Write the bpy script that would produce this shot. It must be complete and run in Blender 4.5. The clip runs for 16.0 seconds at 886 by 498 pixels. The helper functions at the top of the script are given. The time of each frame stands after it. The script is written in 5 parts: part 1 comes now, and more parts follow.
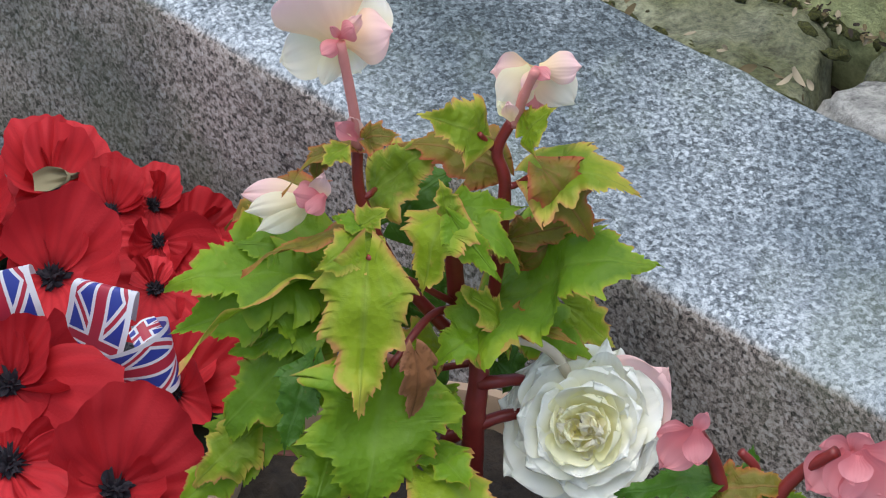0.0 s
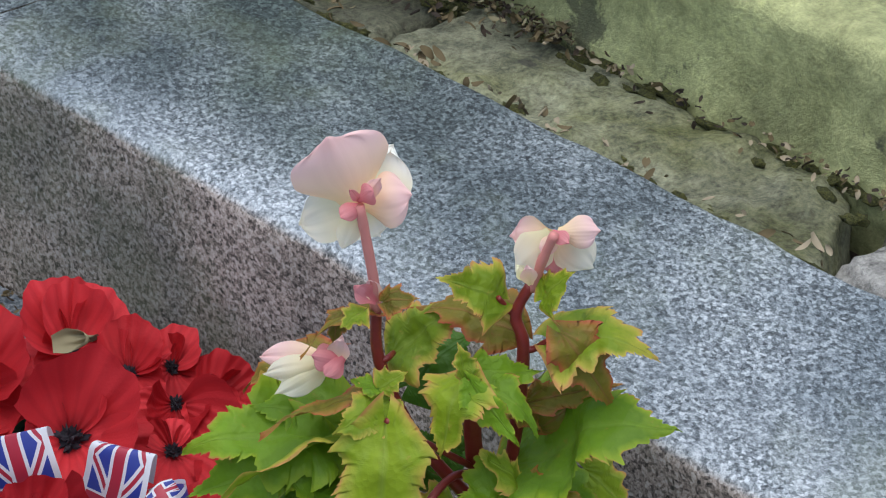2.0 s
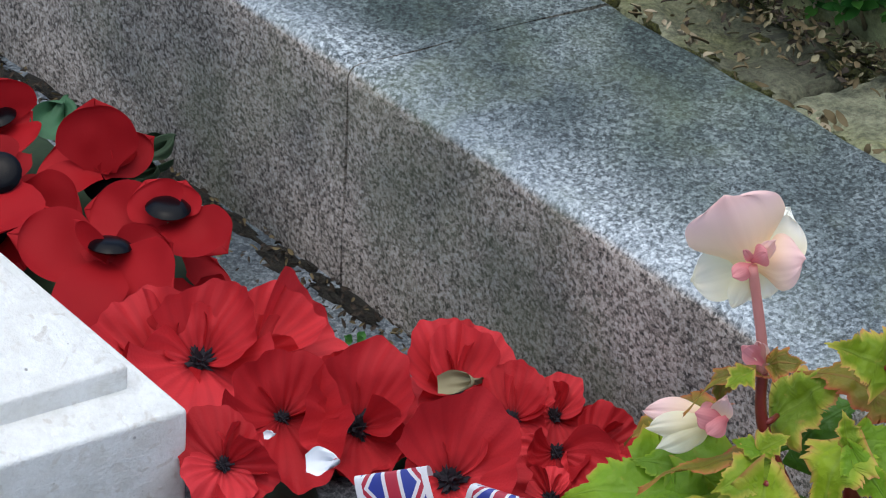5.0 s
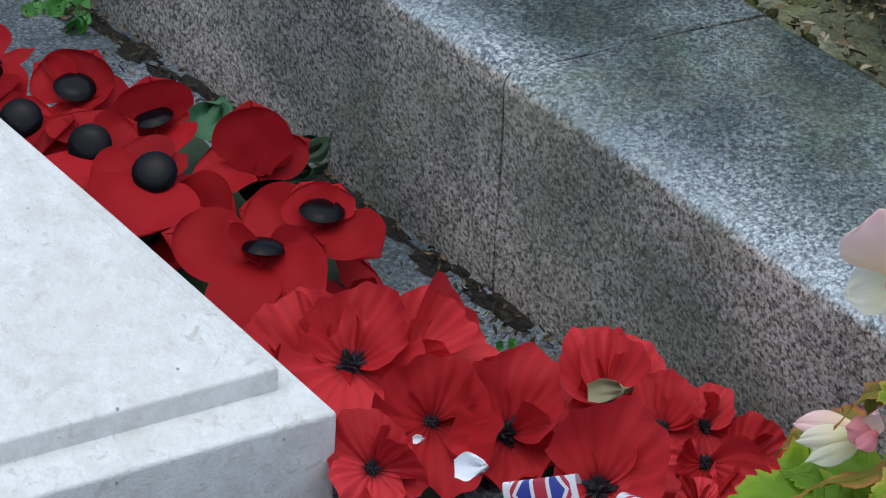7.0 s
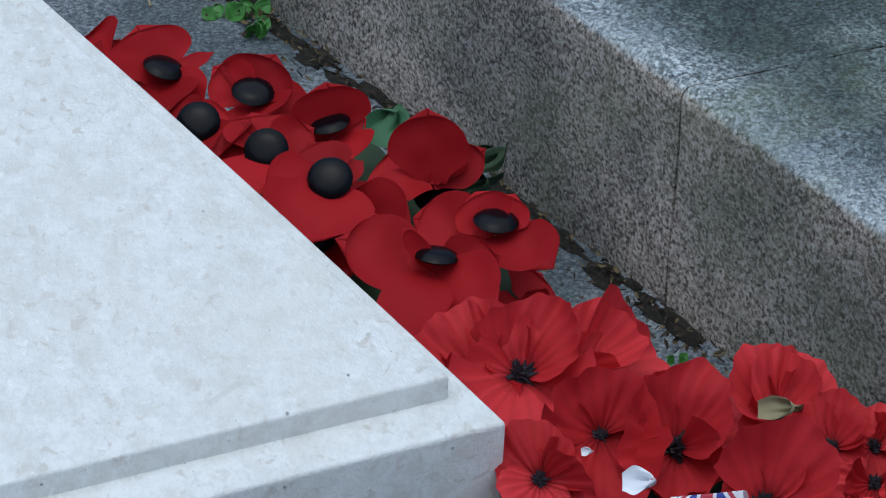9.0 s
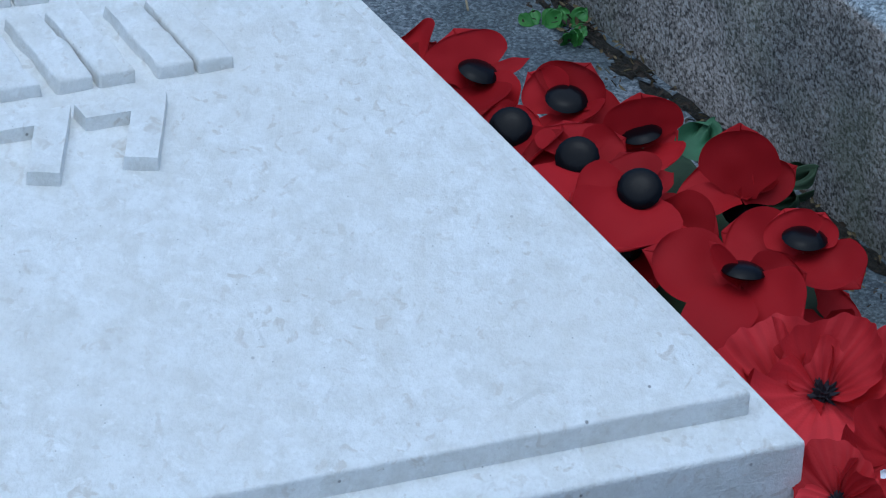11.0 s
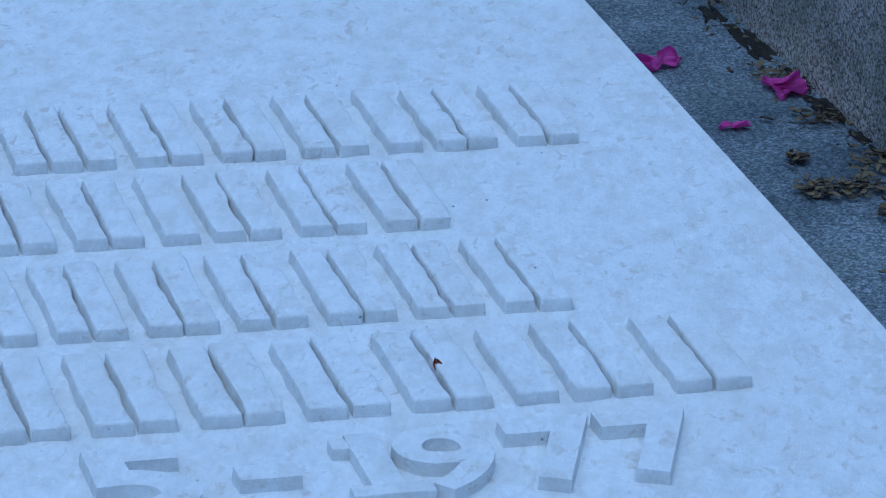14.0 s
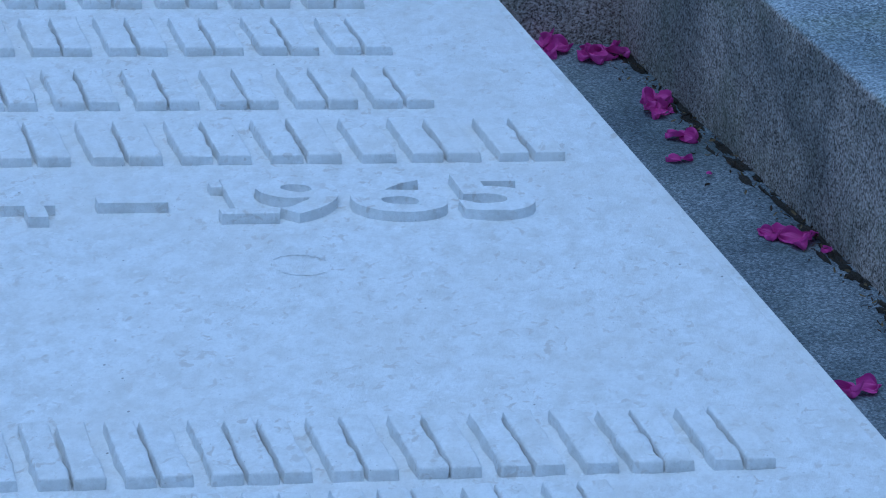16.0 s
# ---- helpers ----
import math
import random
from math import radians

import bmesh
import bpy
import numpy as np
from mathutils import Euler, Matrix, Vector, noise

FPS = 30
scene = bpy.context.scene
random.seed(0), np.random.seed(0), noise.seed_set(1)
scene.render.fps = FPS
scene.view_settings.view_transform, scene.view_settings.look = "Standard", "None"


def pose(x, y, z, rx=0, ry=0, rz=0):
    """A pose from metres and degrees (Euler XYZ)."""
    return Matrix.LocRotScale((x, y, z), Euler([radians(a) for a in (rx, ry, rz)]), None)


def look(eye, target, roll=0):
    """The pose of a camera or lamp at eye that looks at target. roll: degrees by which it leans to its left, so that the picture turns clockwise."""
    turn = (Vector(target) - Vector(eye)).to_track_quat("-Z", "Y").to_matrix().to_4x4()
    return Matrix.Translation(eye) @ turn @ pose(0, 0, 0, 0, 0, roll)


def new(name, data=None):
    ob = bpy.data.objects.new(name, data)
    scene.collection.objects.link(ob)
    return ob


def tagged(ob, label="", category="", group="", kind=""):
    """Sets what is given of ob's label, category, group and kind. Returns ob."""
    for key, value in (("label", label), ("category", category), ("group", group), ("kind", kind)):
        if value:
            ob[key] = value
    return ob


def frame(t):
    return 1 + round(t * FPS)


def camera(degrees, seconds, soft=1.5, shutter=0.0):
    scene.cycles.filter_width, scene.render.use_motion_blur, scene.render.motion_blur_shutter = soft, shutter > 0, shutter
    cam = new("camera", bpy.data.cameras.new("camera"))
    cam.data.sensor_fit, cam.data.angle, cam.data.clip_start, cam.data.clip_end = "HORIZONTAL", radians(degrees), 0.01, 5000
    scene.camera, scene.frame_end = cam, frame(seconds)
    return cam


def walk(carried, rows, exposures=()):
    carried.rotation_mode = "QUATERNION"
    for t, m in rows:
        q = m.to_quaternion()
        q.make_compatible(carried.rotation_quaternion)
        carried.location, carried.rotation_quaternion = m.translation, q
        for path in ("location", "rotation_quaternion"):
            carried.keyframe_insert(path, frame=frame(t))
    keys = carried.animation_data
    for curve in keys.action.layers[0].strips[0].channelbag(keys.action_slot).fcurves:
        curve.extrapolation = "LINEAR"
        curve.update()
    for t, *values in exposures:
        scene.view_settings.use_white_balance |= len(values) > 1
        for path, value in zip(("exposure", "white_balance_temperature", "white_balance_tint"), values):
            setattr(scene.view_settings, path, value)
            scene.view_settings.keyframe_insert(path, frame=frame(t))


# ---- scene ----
# Metres. x runs along the lines of the inscription, y towards the head of the grave, z up; the paving is at z = 0.
EYE = 1.338
cam = camera(12.69, 16.0, 1.1)
# seconds, turn to the right, pitch, lean to the left
ROWS = [
    (0.0, 43.454, -30.270, 2.257),
    (0.5, 43.410, -29.818, 2.203),
    (1.0, 43.356, -28.924, 2.180),
    (1.5, 43.259, -28.369, 2.296),
    (2.0, 43.042, -27.930, 2.295),
    (2.5, 42.181, -27.529, 2.355),
    (3.0, 41.325, -27.251, 2.444),
    (3.5, 40.389, -27.059, 2.544),
    (4.0, 38.711, -27.155, 2.672),
    (4.2, 38.088, -27.222, 2.813),
    (6.3, 35.411, -27.485, 2.856),
    (6.5, 35.064, -27.471, 2.939),
    (7.0, 34.176, -27.440, 2.963),
    (7.5, 33.414, -27.447, 3.054),
    (8.0, 32.720, -27.453, 3.116),
    (8.2, 32.513, -27.443, 3.161),
    (10.3, 28.220, -27.472, 2.984),
    (10.5, 27.629, -27.495, 3.083),
    (11.0, 26.394, -27.532, 3.239),
    (11.5, 24.879, -27.448, 3.397),
    (12.0, 23.079, -26.801, 3.446),
    (12.5, 21.402, -26.386, 3.544),
    (13.0, 20.524, -25.489, 3.616),
    (13.5, 19.485, -24.499, 3.599),
    (14.0, 17.888, -23.441, 3.637),
    (14.5, 16.642, -22.325, 3.750),
    (15.0, 15.687, -21.171, 3.824),
    (15.5, 14.933, -20.049, 3.824),
    (16.0, 14.528, -19.050, 3.863),
]
EXPOSURES = [(0.0, 0.28, 5950, 7), (1.5, 0.14, 5950, 7), (2.5, 0.26, 5950, 7), (3.5, 0.34, 5950, 7), (4.2, 0.32, 5950, 6), (6.5, -0.02, 5800, 4), (7.0, -0.06, 5750, 3), (8.2, -0.17, 5650, 2), (10.5, -0.32, 5050, 0), (11.0, -0.40, 4850, 0),
             (11.5, -0.53, 4750, 1), (12.0, -0.71, 4660, 3), (12.5, -0.74, 4330, 3), (13.0, -0.80, 4150, 2), (13.5, -0.84, 4060, 1), (16.0, -0.86, 4040, 1)]
walk(cam, [(t, pose(0, 0, EYE, 0, 0, -yaw) @ pose(0, 0, 0, 90 + pitch) @ pose(0, 0, 0, 0, 0, lean)) for t, yaw, pitch, lean in ROWS], EXPOSURES)

# ---- light: a bright overcast sky ----
world = bpy.data.worlds.new("sky")
scene.world = world
world.use_nodes = True
wn = world.node_tree.nodes
sky = wn.new("ShaderNodeTexSky")
sky.sky_type, sky.sun_disc = "NISHITA", False
sky.sun_elevation, sky.sun_rotation = radians(80), radians(240)
sky.air_density, sky.dust_density, sky.ozone_density = 1.0, 4.0, 1.0
world.node_tree.links.new(sky.outputs[0], wn["Background"].inputs[0])
wn["Background"].inputs[1].default_value = 0.13
sun = new("sun", bpy.data.lights.new("sun", "SUN"))
sun.data.energy, sun.data.angle, sun.data.color = 1.5, radians(105), (1.0, 0.97, 0.92)
sun.matrix_world = look((0.35, 1.5, 6.0), (1.2, 2.0, 0))


# ---- materials ----
class Mat:
    """A short way to write node materials."""

    def __init__(self, name, rough=0.8):
        self.m = bpy.data.materials.new(name)
        self.m.use_nodes = True
        self.t = self.m.node_tree
        self.b = self.t.nodes["Principled BSDF"]
        self.b.inputs["Roughness"].default_value = rough
        self.co = self.t.nodes.new("ShaderNodeTexCoord").outputs["Object"]

    def link(self, a, b):
        self.t.links.new(a, b)

    def world(self):
        """Coordinates in metres of the place, for things laid end to end."""
        self.co = self.t.nodes.new("ShaderNodeNewGeometry").outputs["Position"]

    def noise(self, scale, detail=4.0, rough=0.6, co=None, distort=0.0):
        n = self.t.nodes.new("ShaderNodeTexNoise")
        n.inputs["Scale"].default_value, n.inputs["Detail"].default_value = scale, detail
        n.inputs["Roughness"].default_value, n.inputs["Distortion"].default_value = rough, distort
        self.link(co or self.co, n.inputs["Vector"])
        return n.outputs["Fac"]

    def cells(self, scale, out="Distance", rand=1.0):
        n = self.t.nodes.new("ShaderNodeTexVoronoi")
        n.inputs["Scale"].default_value, n.inputs["Randomness"].default_value = scale, rand
        self.link(self.co, n.inputs["Vector"])
        return n.outputs[out]

    def ramp(self, fac, *stops):
        n = self.t.nodes.new("ShaderNodeValToRGB")
        e = n.color_ramp.elements
        while len(e) < len(stops):
            e.new(0.5)
        for el, (p, c) in zip(e, stops):
            el.position = p
            el.color = (*c, 1) if isinstance(c, tuple) else (c, c, c, 1)
        self.link(fac, n.inputs[0])
        return n.outputs[0]

    def mix(self, fac, a, b, kind="MIX"):
        n = self.t.nodes.new("ShaderNodeMix")
        n.data_type, n.blend_type = "RGBA", kind
        for sock, v in ((n.inputs[0], fac), (n.inputs[6], a), (n.inputs[7], b)):
            if isinstance(v, (int, float)):
                sock.default_value = v if sock.type == "VALUE" else (v, v, v, 1)
            elif isinstance(v, tuple):
                sock.default_value = (*v, 1)
            else:
                self.link(v, sock)
        return n.outputs[2]

    def math(self, op, a, b=0.0):
        n = self.t.nodes.new("ShaderNodeMath")
        n.operation = op
        for sock, v in zip(n.inputs, (a, b)):
            if isinstance(v, (int, float)):
                sock.default_value = v
            else:
                self.link(v, sock)
        return n.outputs[0]

    def attr(self, name):
        n = self.t.nodes.new("ShaderNodeAttribute")
        n.attribute_name = name
        return n.outputs["Fac"]

    def random(self):
        return self.t.nodes.new("ShaderNodeObjectInfo").outputs["Random"]

    def up(self):
        n = self.t.nodes.new("ShaderNodeNewGeometry")
        s = self.t.nodes.new("ShaderNodeSeparateXYZ")
        self.link(n.outputs["Normal"], s.inputs[0])
        return s.outputs[2]

    def bump(self, height, strength=0.3, dist=0.002):
        n = self.t.nodes.new("ShaderNodeBump")
        n.inputs["Strength"].default_value, n.inputs["Distance"].default_value = strength, dist
        self.link(height, n.inputs["Height"])
        self.link(n.outputs[0], self.b.inputs["Normal"])

    def done(self, colour, **inputs):
        if isinstance(colour, tuple):
            self.b.inputs["Base Color"].default_value = (*colour, 1)
        else:
            self.link(colour, self.b.inputs["Base Color"])
        for k, v in inputs.items():
            sock = self.b.inputs[k.replace("_", " ")]
            if isinstance(v, (int, float)):
                sock.default_value = v
            else:
                self.link(v, sock)
        return self.m


def granite(name, tone, blotch, moss=0.0, top_gain=1.0, even=0.0):
    """Speckled granite: dark mica, grey quartz and pale feldspar grains some millimetres across, paler and bluer on
    faces that point up.
    """
    k = Mat(name, 0.85)
    k.world()
    lay = k.t.nodes.new("ShaderNodeMapping")
    lay.vector_type = "TEXTURE"  # the grain lies along the bed of the stone
    lay.inputs["Rotation"].default_value = (0, 0, radians(-38))
    lay.inputs["Scale"].default_value = (1.0, 1.4, 1.0)
    k.link(k.co, lay.inputs["Vector"])
    k.co = lay.outputs[0]
    grain = k.noise(340, 3.0, 0.85)
    fine = k.cells(420, "Color")
    sep = k.t.nodes.new("ShaderNodeSeparateColor")
    k.link(fine, sep.inputs[0])
    g = k.mix(0.22, grain, sep.outputs[0])
    stone = k.ramp(g, (0.32, (0.026, 0.023, 0.020)), (0.44, tuple(0.48 * c for c in tone)), (0.54, tuple(1.05 * c for c in tone)), (0.67, (0.70, 0.655, 0.60)))
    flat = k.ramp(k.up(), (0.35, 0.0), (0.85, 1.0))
    pale = k.ramp(g, *((p, tuple(top_gain * c for c in q)) for p, q in ((0.32, (0.035, 0.042, 0.048)), (0.43, (0.13, 0.15, 0.16)), (0.55, (0.33, 0.365, 0.385)), (0.68, (0.66, 0.70, 0.72)))))
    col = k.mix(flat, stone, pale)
    col = k.mix(even, col, k.mix(flat, tuple(0.75 * c for c in tone), tuple(0.27 * top_gain * c for c in (0.78, 0.98, 1.28))))
    patch = k.ramp(k.noise(6.5, 5.0, 0.6), (0.40, 0.0), (0.60, 1.0))
    arris = k.math("MULTIPLY", k.attr("arris"), k.ramp(k.noise(13, 5.0, 0.7), (0.40, 0.0), (0.66, 1.0)))
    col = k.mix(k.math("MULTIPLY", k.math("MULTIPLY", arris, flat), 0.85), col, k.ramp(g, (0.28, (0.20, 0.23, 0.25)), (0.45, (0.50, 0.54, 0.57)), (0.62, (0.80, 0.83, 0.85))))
    col = k.mix(k.math("MULTIPLY", patch, blotch), col, k.mix(1.0, col, (0.43, 0.47, 0.49), "MULTIPLY"))
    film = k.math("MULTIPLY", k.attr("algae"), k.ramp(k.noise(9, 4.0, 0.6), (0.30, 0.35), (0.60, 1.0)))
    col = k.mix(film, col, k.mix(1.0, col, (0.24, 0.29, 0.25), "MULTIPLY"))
    if moss:
        where = k.math("MULTIPLY", k.ramp(k.noise(7.0, 5.0, 0.65), (0.50, 0.0), (0.66, 1.0)), moss)
        col = k.mix(where, col, (0.17, 0.20, 0.10))
    k.bump(g, 0.35, 0.0015)
    return k.done(col)


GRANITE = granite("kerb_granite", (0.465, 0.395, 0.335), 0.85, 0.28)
PAVING = granite("paving_granite", (0.18, 0.205, 0.235), 0.9, 0.1, 0.66, 0.25)


def limestone():
    k = Mat("white_portland_stone", 0.75)
    k.world()
    lay = k.t.nodes.new("ShaderNodeMapping")
    lay.vector_type = "TEXTURE"  # the shell fragments lie along the bed
    lay.inputs["Rotation"].default_value = (0, 0, radians(-24))
    lay.inputs["Scale"].default_value = (1.0, 1.8, 1.0)
    k.link(k.co, lay.inputs["Vector"])
    k.co = lay.outputs[0]
    big, mid, fine = k.noise(7, 5.0, 0.65), k.noise(55, 3.0, 0.6), k.noise(420, 3.0, 0.7)
    col = k.mix(k.ramp(mid, (0.40, 0.0), (0.70, 1.0)), (0.79, 0.79, 0.77), (0.67, 0.66, 0.62))
    fleck = k.ramp(k.noise(95, 3.0, 0.55, None, 0.6), (0.58, 0.0), (0.66, 1.0))  # shell fragments
    fleck = k.math("MULTIPLY", fleck, k.ramp(k.noise(18, 3.0, 0.6), (0.40, 0.25), (0.62, 1.0)))
    col = k.mix(k.math("MULTIPLY", fleck, 0.8), col, (0.56, 0.52, 0.46))
    col = k.mix(k.ramp(k.noise(280, 4.0, 0.75), (0.36, 0.20), (0.54, 0.0)), col, (0.44, 0.43, 0.40))
    pale = k.ramp(k.noise(120, 3.0, 0.6, None, 0.4), (0.60, 0.0), (0.70, 0.5))
    col = k.mix(pale, col, (0.88, 0.88, 0.87))
    col = k.mix(k.math("MULTIPLY", k.ramp(big, (0.46, 0.0), (0.68, 1.0)), 0.40), col, (0.70, 0.67, 0.61))
    pits = k.ramp(k.cells(140), (0.03, 1.0), (0.10, 0.0))
    pits = k.math("MULTIPLY", pits, k.ramp(k.noise(30, 2.0), (0.52, 0.0), (0.60, 1.0)))
    col = k.mix(k.math("MULTIPLY", pits, 0.85), col, (0.34, 0.33, 0.31))
    spots = k.ramp(k.cells(34), (0.024, 1.0), (0.05, 0.0))
    spots = k.math("MULTIPLY", spots, k.ramp(k.noise(11, 2.0), (0.46, 0.0), (0.54, 1.0)))
    col = k.mix(k.math("MULTIPLY", spots, 0.8), col, (0.16, 0.15, 0.14))
    streak = k.ramp(k.noise(26, 6.0, 0.75, None, 1.2), (0.60, 0.0), (0.68, 0.45))
    col = k.mix(streak, col, (0.56, 0.55, 0.51))
    k.bump(k.mix(0.3, fine, k.mix(pits, mid, 0.0)), 0.5, 0.003)
    return k.done(col)


STONE = limestone()


def rubble(name, base, moss, dark=0.45):
    k = Mat(name, 0.95)
    k.world()
    big, mid, fine = k.noise(11, 4.0, 0.6), k.noise(60, 6.0, 0.75), k.noise(260, 4.0, 0.7)
    col = k.mix(k.ramp(k.mix(0.4, mid, fine), (0.38, 0.0), (0.62, 1.0)), tuple(dark * c for c in base), tuple(min(1, 1.3 * c) for c in base))
    col = k.mix(k.math("MULTIPLY", k.ramp(big, (0.42, 0.0), (0.64, 1.0)), moss), col, k.ramp(k.mix(0.5, mid, fine), (0.36, (0.04, 0.04, 0.016)), (0.50, (0.13, 0.14, 0.045)), (0.64, (0.24, 0.235, 0.10))))
    col = k.mix(1.0, col, k.ramp(k.noise(6, 4.0, 0.65), (0.34, 0.5), (0.62, 1.25)), "MULTIPLY")
    black = k.ramp(k.noise(17, 6.0, 0.7, None, 0.4), (0.58, 0.0), (0.64, 1.0))
    col = k.mix(k.math("MULTIPLY", black, 0.7), col, (0.045, 0.045, 0.04))
    k.bump(k.mix(0.5, mid, fine), 0.8, 0.007)
    return k.done(col)


MOSSY = rubble("mossy_rubble_stone", (0.28, 0.285, 0.185), 0.9, 0.32)
EDGING = rubble("pale_edging_stone", (0.50, 0.52, 0.24), 0.4, 0.70)
PALE = rubble("pale_cobble", (0.42, 0.41, 0.38), 0.1)


def soil():
    k = Mat("dark_soil", 0.95)
    a = k.noise(60, 6.0, 0.75)
    k.bump(a, 0.9, 0.006)
    return k.done(k.ramp(a, (0.3, (0.018, 0.014, 0.01)), (0.7, (0.085, 0.06, 0.04))))


SOIL = soil()


# ---- building helpers ----
def link_mesh(name, bm, material, parent=None, label="", smooth=None):
    me = bpy.data.meshes.new(name)
    bm.to_mesh(me)
    bm.free()
    if smooth is not None:
        me.shade_smooth()
        if smooth < 179:
            me.set_sharp_from_angle(angle=radians(smooth))
    for m in material if isinstance(material, (list, tuple)) else [material]:
        me.materials.append(m)
    ob = new(name, me)
    if parent:
        ob.parent = parent
    if label:
        ob["label"] = label
    return ob


def part(name, bm, material, parent, label="", smooth=None):
    return link_mesh(name, bm, material, parent, label, smooth)


def empty(name, x=0.0, y=0.0, z=0.0, rz=0.0):
    ob = new(name)
    ob.empty_display_size = 0.05
    ob.matrix_basis = pose(x, y, z, 0, 0, rz)
    return ob


def box(x0, x1, y0, y1, z0, z1, bevel=0.0, seg=2, bm=None):
    out = bm or bmesh.new()
    vs = bmesh.ops.create_cube(out, size=1.0, matrix=Matrix.Translation(((x0 + x1) / 2, (y0 + y1) / 2, (z0 + z1) / 2)) @ Matrix.Diagonal((x1 - x0, y1 - y0, z1 - z0, 1)))["verts"]
    if bevel:
        es = list({e for v in vs for e in v.link_edges})
        bmesh.ops.bevel(out, geom=es, offset=bevel, segments=seg, profile=0.5, affect="EDGES")
    return out


def worn(bm, amount, scale, seed=0.0):
    """Pushes the surface in and out a little, as weather and the chisel leave it."""
    bm.normal_update()
    for v in bm.verts:
        v.co += v.normal * amount * noise.noise(v.co * scale + Vector((seed, seed * 2, 0)))
    return bm


def divided(x0, x1, y0, y1, z0, z1, step, bevel, amount, scale, seed, along_y=False):
    """A block cut finely enough to carry worn faces and a ragged, rounded arris."""
    bm = box(x0, x1, y0, y1, z0, z1, 0.0 if along_y else bevel, 3)
    if along_y:
        es = [e for e in bm.edges if abs(e.verts[0].co.y - e.verts[1].co.y) > 0.1]
        bmesh.ops.bevel(bm, geom=es, offset=bevel, segments=4, profile=0.5, affect="EDGES")
    for axis, lo, hi in ((0, x0, x1), (1, y0, y1), (2, z0, z1)):
        n = int((hi - lo) / step)
        for i in range(1, n):
            co, no = Vector((0, 0, 0)), Vector((0, 0, 0))
            co[axis], no[axis] = lo + (hi - lo) * i / n, 1
            bmesh.ops.bisect_plane(bm, geom=bm.verts[:] + bm.edges[:] + bm.faces[:], plane_co=co, plane_no=no)
    return worn(bm, amount, scale, seed)


# ---- the ground and the stone kerb ----
def ground_z(y):
    return -0.021 * max(0.0, y - 2.1)


def ground():
    bm = bmesh.new()
    xs = [-400, -60, -10, -3, 0, 1.0, 1.2, 1.3, 1.46, 1.72, 3, 10, 60, 400]
    ys = [-400, -60, -10, -2, 0, 1, 1.6, 2.1, 2.6, 3.1, 3.6, 4.1, 4.66, 5.2, 8, 20, 80, 400]
    grid = [[bm.verts.new((x, y, ground_z(min(y, 4.7)) - (0.004 if x > 1.5 else 0))) for x in xs] for y in ys]
    for j in range(len(ys) - 1):
        for i in range(len(xs) - 1):
            bm.faces.new((grid[j][i], grid[j][i + 1], grid[j + 1][i + 1], grid[j + 1][i]))
    return tagged(link_mesh("ground", bm, PAVING), "blue-grey granite paving strip round the grave", "paving", kind="structure")


ground()

KERB_LABEL = "grey speckled granite kerb block with a weathered top"


def kerb_block(y0, y1, skew, seed, drop):
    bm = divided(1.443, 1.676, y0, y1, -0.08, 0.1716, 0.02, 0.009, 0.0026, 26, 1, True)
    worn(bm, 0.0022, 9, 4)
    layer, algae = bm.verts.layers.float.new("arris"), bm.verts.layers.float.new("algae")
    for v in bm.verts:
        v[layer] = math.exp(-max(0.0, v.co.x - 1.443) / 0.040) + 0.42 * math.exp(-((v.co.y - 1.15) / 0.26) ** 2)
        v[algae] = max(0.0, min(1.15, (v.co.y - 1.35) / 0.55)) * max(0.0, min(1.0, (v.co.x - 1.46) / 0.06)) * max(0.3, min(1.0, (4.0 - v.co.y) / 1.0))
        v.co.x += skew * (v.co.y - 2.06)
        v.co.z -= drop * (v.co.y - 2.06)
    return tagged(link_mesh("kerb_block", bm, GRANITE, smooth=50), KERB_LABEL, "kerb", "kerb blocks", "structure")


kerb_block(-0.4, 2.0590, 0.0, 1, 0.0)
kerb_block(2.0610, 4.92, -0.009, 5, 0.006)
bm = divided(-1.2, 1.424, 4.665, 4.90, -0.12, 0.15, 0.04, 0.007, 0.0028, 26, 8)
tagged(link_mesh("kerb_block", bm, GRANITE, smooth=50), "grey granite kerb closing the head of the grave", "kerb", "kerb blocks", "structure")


# ---- the inscribed ledger stone ----
TOP = 0.138
ledger = tagged(empty("ledger_stone", 0.69, 1.786, 0.0), "flat white stone grave slab with raised lettering and a stepped rim", "grave slab")


def ledger_part(name, x0, x1, y0, y1, z0, z1, bevel, label=""):
    bm = box(x0 - 0.69, x1 - 0.69, y0 - 1.786, y1 - 1.786, z0, z1, bevel, 3)
    return part(name, bm, STONE, ledger, label, 40)


plinth = ledger_part("plinth", 0.230, 1.1505, 1.786, 4.44, 0.0, 0.122, 0.0035, "lower slab forming a narrow rim")
cut = bmesh.new()
cut.from_mesh(plinth.data)
for y in (0.12, 0.30, 0.50):
    bmesh.ops.bisect_plane(cut, geom=cut.verts[:] + cut.edges[:] + cut.faces[:], plane_co=(0, y, 0), plane_no=(0, 1, 0))
for v in cut.verts:  # the foot of the slab narrows a little
    if v.co.x > 0:
        v.co.x -= 0.009 * max(0.0, 1 - max(0.0, v.co.y) / 0.5) ** 1.5
cut.to_mesh(plinth.data)
cut.free()
ledger_part("tablet", 0.257, 1.1235, 1.8265, 4.40, 0.118, TOP, 0.0025, "raised upper face bearing the lettering")


# ---- lettering: names stand as plain raised bars, the years as numerals ----
AXIS, RELIEF = 0.69, 0.010


